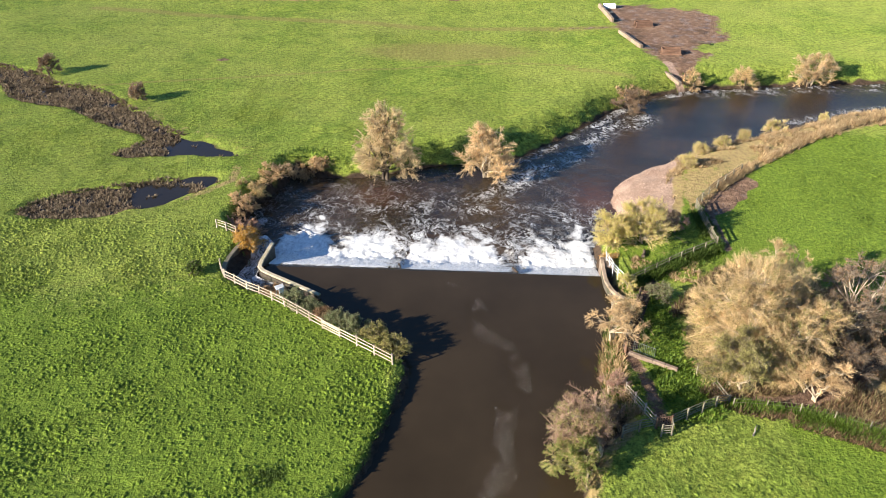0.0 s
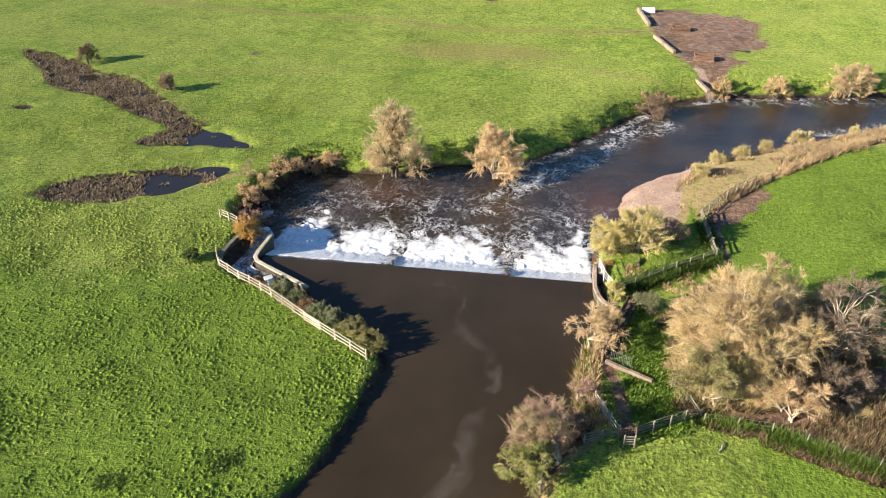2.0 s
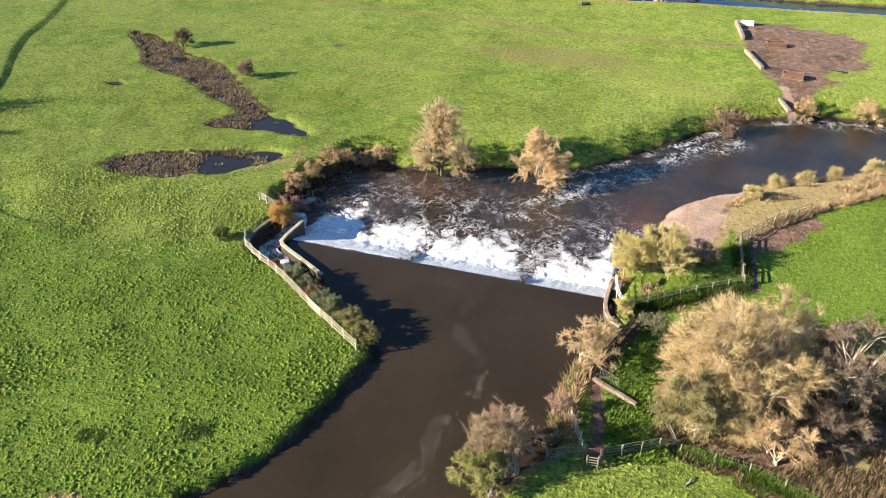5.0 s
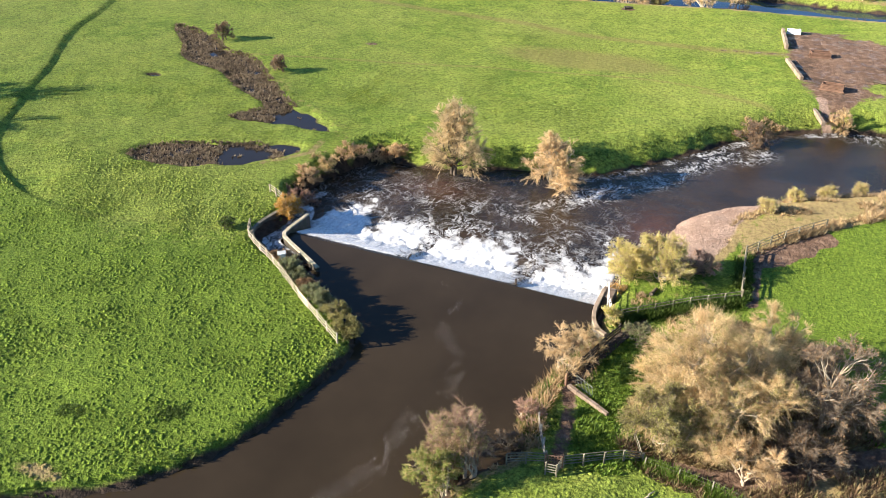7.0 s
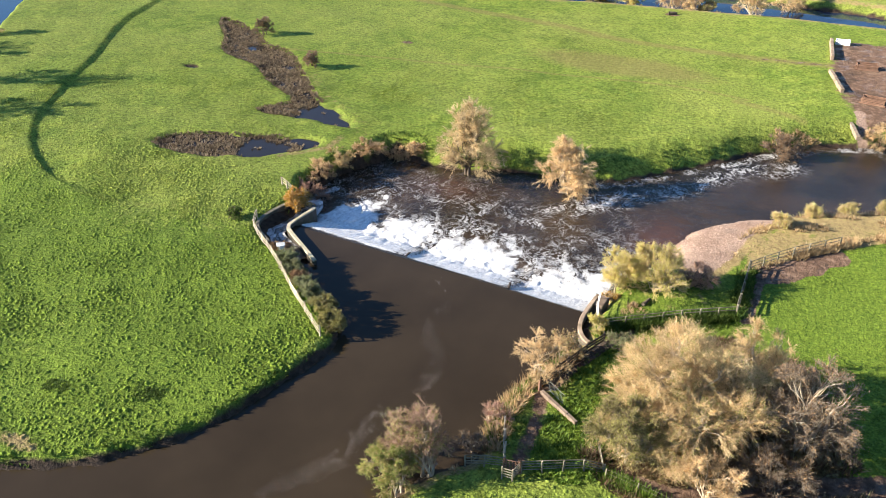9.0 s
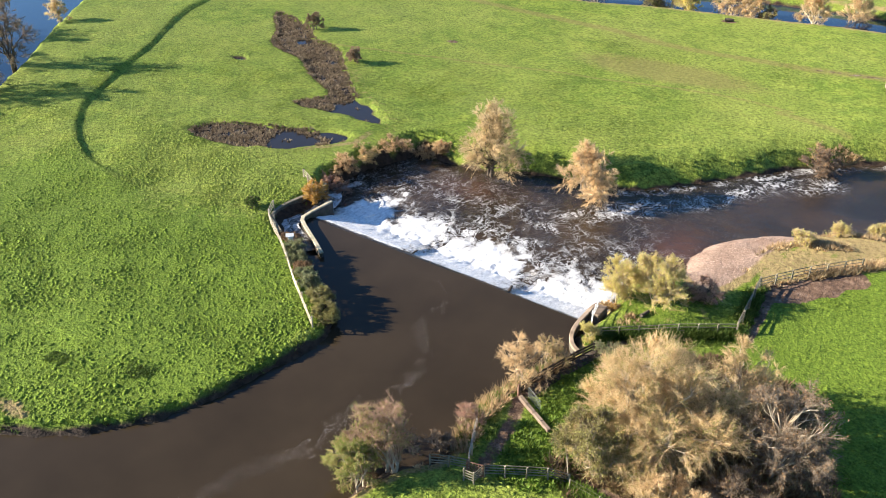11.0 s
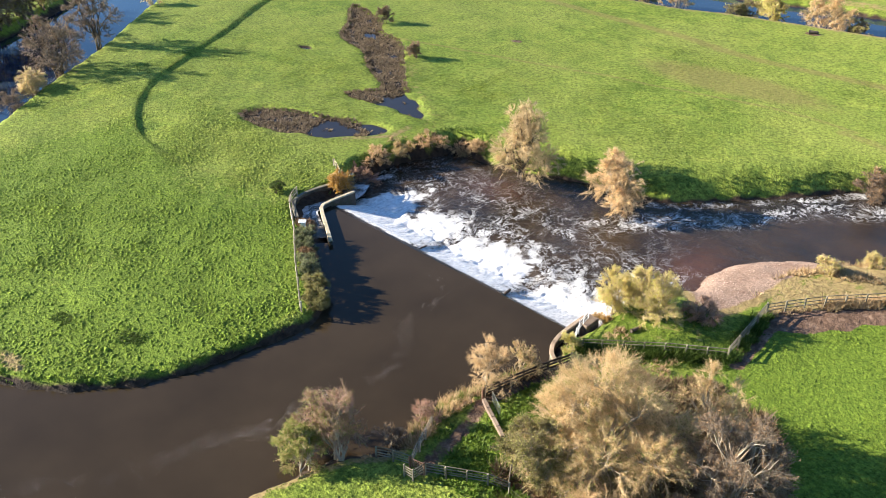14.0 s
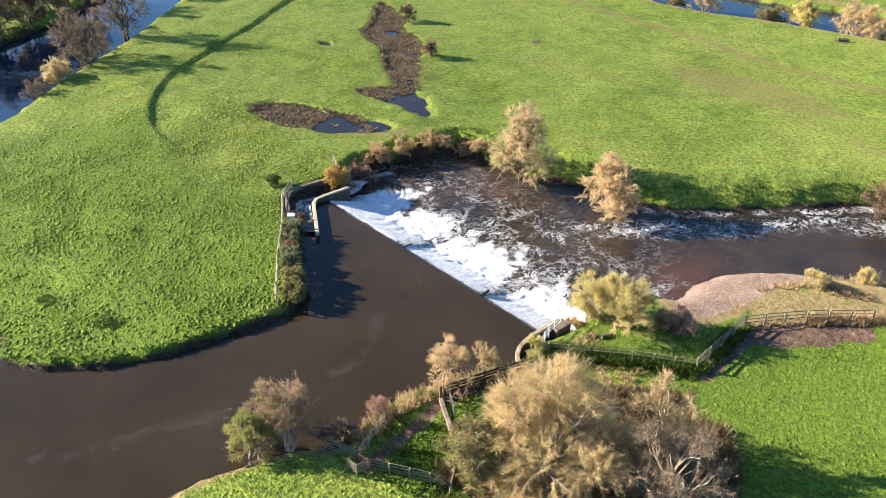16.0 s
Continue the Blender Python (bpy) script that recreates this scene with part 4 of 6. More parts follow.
def sedge():
    """Dark sedge over the marsh and the hollow, leaving open water at their eastern ends."""
    rng = np.random.default_rng(8)
    x, y = scatter(42000, (-78, 76, -25, 131), rng)
    dm, ds = dm_keep(x, y), ds_keep(x, y)
    open_m = (x > -35.5 + 2 * wave(x, y, 2.5, 71)) | (np.hypot(x + 60.3, y - 118.3) < 1.6) | (np.hypot(x + 49, y - 112.5) < 0.9)
    open_s = (x > -35.8 + 3 * wave(x, y, 2.0, 72))
    bare = wave(x, y, 1.5, 73) + 0.6 * wave(x, y, 0.7, 74)
    ok = ((dm < 0.5) & ~open_m) | ((ds < 0.2) & ~open_s)
    ok |= ((dm < 0.3) & open_m & (bare > 0.85)) | ((ds < 0.1) & open_s & (bare > 0.7))
    ok &= (bare > -1.0) & (rng.uniform(0, 1, len(x)) < 0.85)
    P = np.stack([x[ok], y[ok], np.maximum(height(x[ok], y[ok]), POND - 0.1)], -1)
    V, F = blades(P, rng.uniform(0.25, 0.58, len(P)), 0.10, 1.3, rng, 9)
    stuff("sedge", V, F, M_REED, "dark brown dying sedge in the marsh", "sedge")


def dead_grass():
    rng = np.random.default_rng(9)
    x, y = scatter(60000, (10, 44, 72, 122), rng)
    dl, du = area_dist(x, y, LOWER), area_dist(x, y, UPPER)
    bank = (x > 27) & (dl > 0.4) & (dl < 7.5) & (y > 82) & (wave(x, y, 2.2, 81) > -0.25 + 0.10 * (dl - 2))
    river = (x > 10) & (y < 61) & (y > 47) & (du > 0.05) & (du < 1.9)
    fence = (line_dist(x, y, BANK_FENCE)[0] < 0.7) & (rng.uniform(0, 1, len(x)) < 0.5)
    near_w = (y > 62) & (y < 79) & (x > 17) & (x < 26) & (dl > 0.2) & (wave(x, y, 1.8, 83) > 0.5)
    low_r = (y < 47) & (du > 0.1) & (du < 0.9) & (wave(x, y, 1.6, 84) > 0)
    ok = (bank | river | fence | near_w | low_r) & (rng.uniform(0, 1, len(x)) < 0.8) & (area_dist(x, y, BAR) > -0.6)
    tall = np.where(river, 0.95, np.where(bank, 0.7, 0.45))[ok]
    P = np.stack([x[ok], y[ok], height(x[ok], y[ok])], -1)
    V, F = blades(P, tall * rng.uniform(0.5, 1.2, len(P)), 0.05, 1.0, rng, 11)
    stuff("dead_grass", V, F, M_DRY, "tall straw-coloured dead grass and reeds on the bank", "grass")


def bank_fringe():
    """Rank grass hanging over the river banks."""
    rng = np.random.default_rng(10)
    x, y = scatter(90000, (-40, 22, 75, 132), rng)
    du, dl = area_dist(x, y, UPPER), area_dist(x, y, LOWER)
    ok = (((du > 0.25) & (du < 1.2) & (x < 0)) | ((dl > 0.5) & (dl < 2.6) & (x < 60) & (y > 90 + 0.42 * np.clip(x - 5, 0, 60))) | ((dl > 0.5) & (dl < 1.6) & (x < -16))) & (rng.uniform(0, 1, len(x)) < 0.6)
    ok &= wave(x, y, 1.6, 87) > -0.4
    P = np.stack([x[ok], y[ok], height(x[ok], y[ok])], -1)
    V, F = blades(P, rng.uniform(0.2, 0.5, len(P)), 0.06, 1.1, rng, 7)
    stuff("bank_grass", V, F, M_DOCK, "rank dark green grass overhanging the river bank", "grass")


def brambles():
    rng = np.random.default_rng(12)
    x, y = scatter(26000, (19, 38, 50, 70), rng)
    ok = (area_dist(x, y, SCRUB) < 0.6) & (line_dist(x, y, STREAM)[0] > 0.9) & (wave(x, y, 2.0, 91) > -0.55)
    east = ok & ((x > 30) | (y > 60) | (y < 50))
    P = np.stack([x[east], y[east], height(x[east], y[east])], -1)
    V, F = blades(P, rng.uniform(0.3, 0.9, len(P)) * (0.6 + 0.4 * (wave(P[:, 0], P[:, 1], 2.5, 92) + 1)), 0.06, 1.1, rng, 8)
    stuff("brambles", V, F, M_BRAMBLE, "tangled russet brambles and dead undergrowth", "undergrowth")


def hedge_growth():
    """Weeds and ivy grown up through the fences by the weir."""
    rng = np.random.default_rng(15)
    for line, n, tall, mat, label in ((RIGHT_FENCE, 2600, 0.85, M_DOCK, "green ivy and weeds grown through the path fence"), (np.array(PEN_FENCE, dtype=float), 900, 0.6, M_DOCK, "green weeds at the foot of the pen fence"),
                                      (np.array([(23.2, 48.6), (27.0, 47.4), (33.5, 44.6), (42, 41.0)]), 3600, 0.75, M_LUSH, "rank green hedge bottom along the wire fence"),
                                      (BANK_FENCE[6:32], 2600, 0.85, M_DRY, "straw-coloured rank grass along the bank top"),
                                      (np.array([(16.2, 61.0), (14.6, 56.0), (14.2, 51.0), (14.4, 47.6)]), 700, 0.5, M_LUSH, "green weeds along the top of the river bank")):
        s = rng.uniform(0, 1, n)
        run = np.concatenate([[0], np.cumsum(np.linalg.norm(np.diff(line, axis=0), axis=1))])
        x = np.interp(s * run[-1], run, line[:, 0]) + rng.normal(0, 0.35, n)
        y = np.interp(s * run[-1], run, line[:, 1]) + rng.normal(0, 0.35, n)
        on = wave(x, y, 1.3, 97) > -0.5
        P = np.stack([x[on], y[on], height(x[on], y[on])], -1)
        V, F = blades(P, tall * rng.uniform(0.5, 1.15, len(P)), 0.07, 0.9, rng, 8)
        stuff("hedge_weeds", V, F, mat, label, "weeds")


def pebbles():
    rng = np.random.default_rng(13)
    x, y = scatter(9000, (19, 79, 36, 100), rng)
    ok = (area_dist(x, y, BAR) < 0.3) & (area_dist(x, y, LOWER) > -0.2)
    P = np.stack([x[ok], y[ok], height(x[ok], y[ok])], -1)
    r = 0.02 + 0.055 * rng.uniform(0, 1, len(P)) ** 3
    V, F = mounds(P, r, r * 0.8, rng, 5)
    stuff("pebbles", V, F, M_PEBBLE, "pinkish river pebbles on the shingle bar", "pebbles")


def flecks():
    """A winding trail of foam flecks on the still water."""
    rng = np.random.default_rng(14)
    trail = soft([(-9, 18), (-3.5, 27.4), (0.4, 32.6), (2.4, 38.2), (4.4, 41.8), (4.4, 45.0), (5.2, 48.8), (6.8, 52.4), (5.9, 56.0), (4.0, 59.0), (3.4, 61.6), (2.6, 64.6), (1.2, 66.4)], False, 30)
    t = np.linspace(0, 1, len(trail))
    dens = np.interp(t, [0, 0.2, 0.45, 0.62, 0.8, 0.93, 1], [1, 1, 0.9, 0.5, 0.35, 0.5, 0.4])
    pick = rng.choice(len(trail), 2800, p=dens / dens.sum())
    spread = np.interp(t, [0, 0.4, 0.6, 1], [0.60, 0.46, 0.40, 0.5])[pick]
    x = trail[pick, 0] + rng.normal(0, 1, len(pick)) * spread + 0.5 * wave(trail[pick, 0] * 1.0, trail[pick, 1], 2.2, 95)
    y = trail[pick, 1] + rng.normal(0, 1, len(pick)) * spread
    ok = (wave(x, y, 0.9, 96) > -0.15)
    x, y = x[ok], y[ok]
    n = len(x)
    a = np.linspace(0, 2 * np.pi, 5, endpoint=False)[None] + rng.uniform(0, 6.28, (n, 1))
    r = (0.008 + 0.024 * rng.uniform(0, 1, (n, 1)) ** 3) * rng.uniform(0.5, 1.3, (n, 5))
    ring = np.stack([x[:, None] + r * np.cos(a), y[:, None] + r * np.sin(a), np.full((n, 5), UP + 0.004)], -1)
    top = np.stack([x, y, np.full(n, UP + 0.018)], -1)[:, None]
    V = np.concatenate([ring, top], 1).reshape(-1, 3)
    F = (np.array([(i, (i + 1) % 5, 5) for i in range(5)])[None] + (np.arange(n) * 6)[:, None, None]).reshape(-1, 3)
    stuff("foam_flecks", V, F, M_FLECK, "trail of white foam flecks drifting on brown water", "foam")


def tube_into(V, F, pts, radii, sides):
    pts = np.asarray(pts)
    t = np.gradient(pts, axis=0)
    t /= np.linalg.norm(t, axis=1, keepdims=True) + 1e-9
    base = len(V)
    ref = np.array((0.31, 0.17, 0.93)) if abs(t[0, 2]) < 0.9 else np.array((0.93, 0.2, 0.3))
    for p, d, r in zip(pts, t, radii):
        u = np.cross(d, ref)
        u /= np.linalg.norm(u) + 1e-9
        w = np.cross(d, u)
        for k in range(sides):
            a = 2 * math.pi * k / sides
            V.append(tuple(p + r * (math.cos(a) * u + math.sin(a) * w)))
    for i in range(len(pts) - 1):
        for k in range(sides):
            j = (k + 1) % sides
            F.append((base + i * sides + k, base + i * sides + j, base + (i + 1) * sides + j, base + (i + 1) * sides + k))


def bend(a, b, rng, n, amount):
    a, b = np.asarray(a, float), np.asarray(b, float)
    s = np.linspace(0, 1, n)[:, None]
    L = np.linalg.norm(b - a)
    off = rng.normal(0, 1, 3) * amount * L
    off[2] += 0.10 * L
    p = a + (b - a) * s + off * (s * (1 - s)) * 2
    p[1:-1] += rng.normal(0, 0.025 * L, (n - 2, 3))
    return p


def whips(name, spray, material, rng):
    """Thin tapering branches, each bent over its middle, in one mesh."""
    a, b, c = (np.array([w[i] for w in spray]) for i in range(3))
    r = np.array([w[3] for w in spray])
    u = np.cross(c - a, rng.normal(0, 1, a.shape))
    u /= np.linalg.norm(u, axis=1, keepdims=True) + 1e-9
    w = np.cross(c - a, u)
    w /= np.linalg.norm(w, axis=1, keepdims=True) + 1e-9
    rings = []
    for q in (0.0, 0.35, 0.7, 1.0):
        p = a * (1 - q) ** 2 + b * 2 * q * (1 - q) + c * q * q
        for k in range(3):
            t = 2 * math.pi * k / 3
            rings.append(p + (r * (1 - 0.85 * q))[:, None] * (math.cos(t) * u + math.sin(t) * w))
    V = np.stack(rings, 1).reshape(-1, 3)
    one = [(i * 3 + k, i * 3 + (k + 1) % 3, i * 3 + 3 + (k + 1) % 3, i * 3 + 3 + k) for i in range(3) for k in range(3)]
    F = (np.array(one)[None] + (np.arange(len(a)) * 12)[:, None, None]).reshape(-1, 4)
    return raw_mesh(name, V, F, material, True)


def tree(name, at, label, category, lobes, seed, trunk=(0.25, 0.35), stems=1, subs=16, twigs=45, twig_len=0.8, twig_w=0.022, limb_r=0.09, bark=None, twig_mat=None,
         leaves=0, leaf_mat=None, leaf_size=0.08, leaves2=0, leaf2_mat=None, group="", up=0.25, lean=(0, 0)):
    """A tree or bush. lobes: the masses of its crown, each (x, y, z, radius) from the foot. The trunk forks into limbs, one a lobe, which carry boughs, twigs and leaves."""
    rng = np.random.default_rng(seed)
    bark, twig_mat = bark or M_BARK, twig_mat or M_TWIG
    top = thing(name, at, label, category, group)
    tv, tf, bv, bf = [], [], [], []
    height_all = max(l[2] + l[3] for l in lobes)
    feet = [np.array((rng.uniform(-0.5, 0.5) * (stems > 1), rng.uniform(-0.5, 0.5) * (stems > 1), -0.25)) for _ in range(stems)]
    forks = []
    for f in feet:
        fork = f + np.array((lean[0] + rng.uniform(-0.2, 0.2), lean[1] + rng.uniform(-0.2, 0.2), 0.25 + trunk[0] * height_all))
        path = bend(f, fork, rng, 5, 0.06)
        tube_into(tv, tf, path, np.linspace(trunk[1], trunk[1] * 0.7, 5), 7)
        forks.append(fork)
    T0, T1, spray = [], [], []
    for li, (lx_, ly_, lz_, lr) in enumerate(lobes):
        c = np.array((lx_, ly_, lz_))
        fork = forks[li % stems]
        limb = bend(fork - np.array((0, 0, 0.12)), c + np.array((0, 0, 0.1 * lr)), rng, 7, 0.14)
        tube_into(tv, tf, limb, np.linspace(limb_r * (0.7 + 0.3 * lr), limb_r * 0.4, 7), 5)
        count = int(2.1 * subs * (0.6 + 0.4 * lr))
        made = 0
        while made < count:
            v = rng.normal(0, 1, 3)
            v[2] += 0.4
            v /= np.linalg.norm(v)
            mid = c + v * lr * rng.uniform(0.45, 0.65) * np.array((1, 1, 0.92))
            mid[2] = max(mid[2], 0.12)
            bough = bend(limb[rng.integers(3, 7)], mid, rng, 4, 0.2)
            r0 = limb_r * rng.uniform(0.22, 0.42)
            tube_into(bv, bf, bough, (r0, r0 * 0.8, r0 * 0.6, r0 * 0.35), 4)
            fan = int(rng.integers(5, 9))
            made += fan
            for _ in range(fan):
                w3 = v + rng.normal(0, 0.42, 3)
                w3 /= np.linalg.norm(w3)
                end = c + w3 * lr * rng.uniform(0.80, 1.03) * np.array((1, 1, 0.92))
                end[2] = max(end[2], 0.15 + 0.3 * rng.random())
                probe = np.array([end[0] + 31.7 + seed]), np.array([end[1] + 0.8 * end[2] + 17.1])
                if lr > 1.25 and float(wave(probe[0], probe[1], 1.5, seed)[0]) < -0.5:
                    continue
                s = bough[rng.integers(1, 4)]
                half = (s + end) / 2 + rng.normal(0, 0.09, 3) * lr + np.array((0, 0, 0.08 * lr))
                spray.append((s, half, end, r0 * rng.uniform(0.22, 0.45)))
                m = int(twigs * 1.05)
                q = rng.uniform(0.15, 1.0, (m, 1))
                p = s * (1 - q) ** 2 + half * 2 * q * (1 - q) + end * q * q
                way = (end - half) / (np.linalg.norm(end - half) + 1e-6)
                d = 0.62 * way + 0.38 * (p - c) / lr + rng.normal(0, 0.40, (m, 3)) + np.array((0, 0, 0.6 * up))
                d /= np.linalg.norm(d, axis=1, keepdims=True) + 1e-9
                T0.append(p)
                T1.append(p + d * (0.72 * twig_len * rng.uniform(0.35, 1.1, m))[:, None])
    stem = part("trunk", raw_mesh("trunk", tv, tf, bark, True), top)
    part("limb_frame", raw_mesh("limb_frame", bv, bf, bark, True), stem)["kind"] = "stuff"
    part("bough_frame", whips("bough_frame", spray, bark, rng), stem)["kind"] = "stuff"
    T0, T1 = np.concatenate(T0), np.concatenate(T1)
    T0[:, 2] = np.maximum(T0[:, 2], 0.05)
    T1[:, 2] = np.maximum(T1[:, 2], 0.05)
    d = T1 - T0
    side = np.cross(d, rng.normal(0, 1, d.shape))
    side /= np.linalg.norm(side, axis=1, keepdims=True) + 1e-9
    w = (0.46 * twig_w * rng.uniform(0.6, 1.3, len(d)))[:, None]
    V = np.stack([T0 - side * w, T0 + side * w, T1], 1).reshape(-1, 3)
    part("crown", raw_mesh("crown", V, np.arange(len(V)).reshape(-1, 3), twig_mat), top)
    for share, mat, nm in ((leaves * 0.6, leaf_mat, "foliage"), (leaves2 * 0.6, leaf2_mat, "turned_foliage")):
        if not share:
            continue
        n = int(share * len(T0))
        k = rng.integers(0, len(T0), n)
        p = T0[k] + d[k] * rng.uniform(0.2, 1.05, (n, 1))
        if nm == "turned_foliage":
            keep = wave(p[:, 0] + 40 + seed, p[:, 1] + p[:, 2], 1.8, seed) > -0.1
            p = p[keep]
            n = len(p)
        a = rng.normal(0, 1, (n, 3))
        b = rng.normal(0, 1, (n, 3))
        a *= (leaf_size * rng.uniform(0.6, 1.4, n) / np.linalg.norm(a, axis=1))[:, None]
        b *= (leaf_size * 0.55 / np.linalg.norm(b, axis=1))[:, None]
        V = np.stack([p - a, p + b, p + a, p - b], 1).reshape(-1, 3)
        part(nm, raw_mesh(nm, V, np.arange(len(V)).reshape(-1, 4), mat), top)
    return top


def crown(rng, n, rx, ry, z0, z1, r0, r1, taper=0.5):
    """Lobes filling a rough dome."""
    out = []
    for i in range(n):
        s = (i + 0.5) / n
        a = i * 2.39996 + rng.uniform(-0.4, 0.4)
        z = z0 + (z1 - z0) * s
        k = (1 - taper * s ** 1.4) * math.sqrt(rng.uniform(0.15, 1.0))
        out.append((rx * k * math.cos(a), ry * k * math.sin(a), z, rng.uniform(r0, r1) * (1 - 0.3 * s)))
    return out


def place(x, y, dz=0.0):
    return (x, y, ground_z(x, y) + dz)


pasture_tussocks()
grass_tufts()
lush_weeds()
dock_patches()
sedge()
dead_grass()
bank_fringe()
brambles()
hedge_growth()
pebbles()
flecks()

R = random.Random(3)
# the two willows on the far bank
tree("willow", (-7.2, 92.6, -1.9), "tall pale willow with straw-coloured twigs leaning over the river", "tree",
     crown(R, 20, 3.7, 2.8, 0.9, 8.6, 2.0, 2.6, 0.78), 11, (0.08, 0.26), 4, 16, 46, 0.95, 0.030, 0.09, M_DBARK, M_GOLDTWIG, 0.05, M_OLIVE, 0.10, up=0.35)
tree("willow", (5.6, 93.6, -2.2), "rounded bare willow with pale arching twigs over the river", "tree",
     [(lx0 + 0.25 * (6 - lz0) * 0.3, ly0 - 0.1 * (5 - lz0), lz0, lr0) for lx0, ly0, lz0, lr0 in crown(R, 18, 3.8, 2.8, 0.6, 6.0, 1.8, 2.4, 0.6)], 12, (0.07, 0.14), 5, 16, 44, 0.9, 0.030, 0.10, M_BARK, M_TWIG, 0.03, M_OLIVE, 0.10, up=0.0)
# bushes along the far bank
tree("riverside_bush", place(28.3, 115.6, -0.3), "rounded brown bush at the water's edge", "bush", crown(R, 11, 2.4, 2.0, 1.1, 4.0, 1.4, 1.8, 0.5), 13, (0.12, 0.16), 3, 13, 40, 0.7, 0.032, 0.07, M_DBARK, M_GREYTWIG, 0.35, M_BROWN, 0.12, up=0.1)
tree("riverside_bush", place(40.2, 124.2, -0.3), "thin straw-coloured bush at the water's edge", "bush", crown(R, 7, 1.6, 1.4, 1.0, 3.3, 1.0, 1.4, 0.5), 14, (0.12, 0.14), 3, 11, 34, 0.7, 0.034, 0.06, M_DBARK, M_TWIG, 0.08, M_BROWN, 0.12)
tree("riverside_bush", place(49.0, 125.6, -0.5), "straw-coloured bush beside the river", "bush", crown(R, 8, 1.7, 1.5, 1.0, 3.6, 1.1, 1.5, 0.5), 15, (0.12, 0.14), 3, 12, 36, 0.7, 0.034, 0.06, M_DBARK, M_TWIG, 0.12, M_OLIVE, 0.12)
tree("riverside_bush", place(60.2, 127.0, -0.5), "large pale bush beside the river", "bush", crown(R, 14, 3.6, 2.5, 1.2, 4.8, 1.6, 2.1, 0.45), 16, (0.12, 0.16), 4, 13, 40, 0.85, 0.036, 0.07, M_BARK, M_TWIG, 0.06, M_OLIVE, 0.12)
# golden willow shrubs on the strip by the shingle
for gx, gy, gh, gr, gs in ((46.6, 105.0, 3.6, 1.25, 21), (41.2, 101.6, 2.2, 0.8, 22), (37.6, 99.0, 1.5, 0.9, 23), (55.0, 108.6, 1.3, 0.55, 24), (33.8, 96.4, 1.1, 0.8, 25), (30.7, 91.6, 1.7, 1.0, 26)):
    tree("golden_shrub", place(gx, gy, -0.1), "upright golden willow shrub among dead grass", "bush",
         [(R.uniform(-gr, gr) * 0.7, R.uniform(-gr, gr) * 0.7, gh * (0.3 + 0.1 * i), gr * (0.95 - 0.08 * i)) for i in range(6)], gs, (0.08, 0.06), 4, 10, 34, 0.8, 0.032, 0.04, M_BARK, M_GOLDTWIG, 0.35, M_YELLOW, 0.10,
         group="golden shrubs on the bank", up=0.9)
# yellow willows beside the weir
tree("yellow_willow", place(17.9, 73.0, -0.2), "bushy yellow-leaved willow beside the weir", "bush", crown(R, 11, 2.2, 1.7, 0.9, 3.9, 1.3, 1.6, 0.4), 31, (0.1, 0.1), 5, 13, 40, 0.75, 0.024, 0.05, M_BARK, M_GOLDTWIG, 1.9, M_YELLOW, 0.055, up=0.9)
tree("yellow_willow", place(21.3, 73.2, -0.2), "taller bushy yellow-leaved willow beside the weir", "bush", crown(R, 14, 2.6, 2.0, 1.0, 4.6, 1.4, 1.8, 0.4), 32, (0.1, 0.12), 6, 13, 42, 0.8, 0.024, 0.05, M_BARK, M_GOLDTWIG, 1.8, M_YELLOW, 0.055, up=0.9)
tree("yellow_shrub", place(17.9, 64.6, 0.0), "small yellow-green shrub against the wing wall", "bush", crown(R, 5, 0.7, 0.8, 0.5, 1.4, 0.6, 0.8, 0.3), 33, (0.1, 0.05), 3, 12, 34, 0.45, 0.02, 0.03, M_BARK, M_GOLDTWIG, 0.9, M_YELLOW, 0.075, up=0.6)
# the great bush east of the weir, and its neighbours
big = [(-2.0, -1.6, 3.2, 2.7), (-0.5, -3.0, 3.4, 2.6), (2.2, -2.6, 4.0, 2.7), (-2.4, 1.6, 4.6, 2.8), (-0.2, 0.9, 6.7, 2.9), (2.4, 0.8, 5.8, 2.8), (-0.6, 3.0, 5.6, 2.8), (1.4, 3.6, 4.6, 2.7),
       (-3.8, 0.6, 2.5, 2.2), (-3.4, -2.8, 2.1, 2.0), (4.8, -0.6, 3.8, 2.5), (-1.6, -0.6, 5.5, 2.6), (4.0, 2.6, 3.8, 2.5), (-3.2, 3.4, 3.0, 2.3), (1.0, -4.2, 2.2, 2.0), (-1.4, -4.4, 2.0, 1.9)]
tree("great_willow", place(26.8, 54.2), "huge spreading bare willow with tangled straw-coloured branches", "tree", big, 41, (0.09, 0.42), 5, 26, 62, 1.1, 0.022, 0.17, M_BARK, M_TWIG, 0.5, M_OLIVE, 0.06, 0.3, M_GREEN, up=0.2)
tree("olive_bush", place(24.2, 50.2), "olive-tinged leafy bush beneath the great willow", "bush", crown(R, 12, 2.4, 1.9, 1.2, 4.8, 1.3, 1.8, 0.45), 42, (0.1, 0.14), 4, 15, 44, 0.8, 0.022, 0.06, M_BARK, M_GREYTWIG, 2.4, M_OLIVE, 0.065, up=0.3)
tree("bare_bush", place(30.2, 49.6), "low bare bush with pale forked branches by the stream", "bush", crown(R, 8, 2.4, 1.6, 1.2, 3.4, 1.1, 1.5, 0.4), 43, (0.1, 0.14), 4, 14, 40, 0.8, 0.022, 0.06, M_BARK, M_TWIG, 0.15, M_BROWN, 0.075, up=0.2)
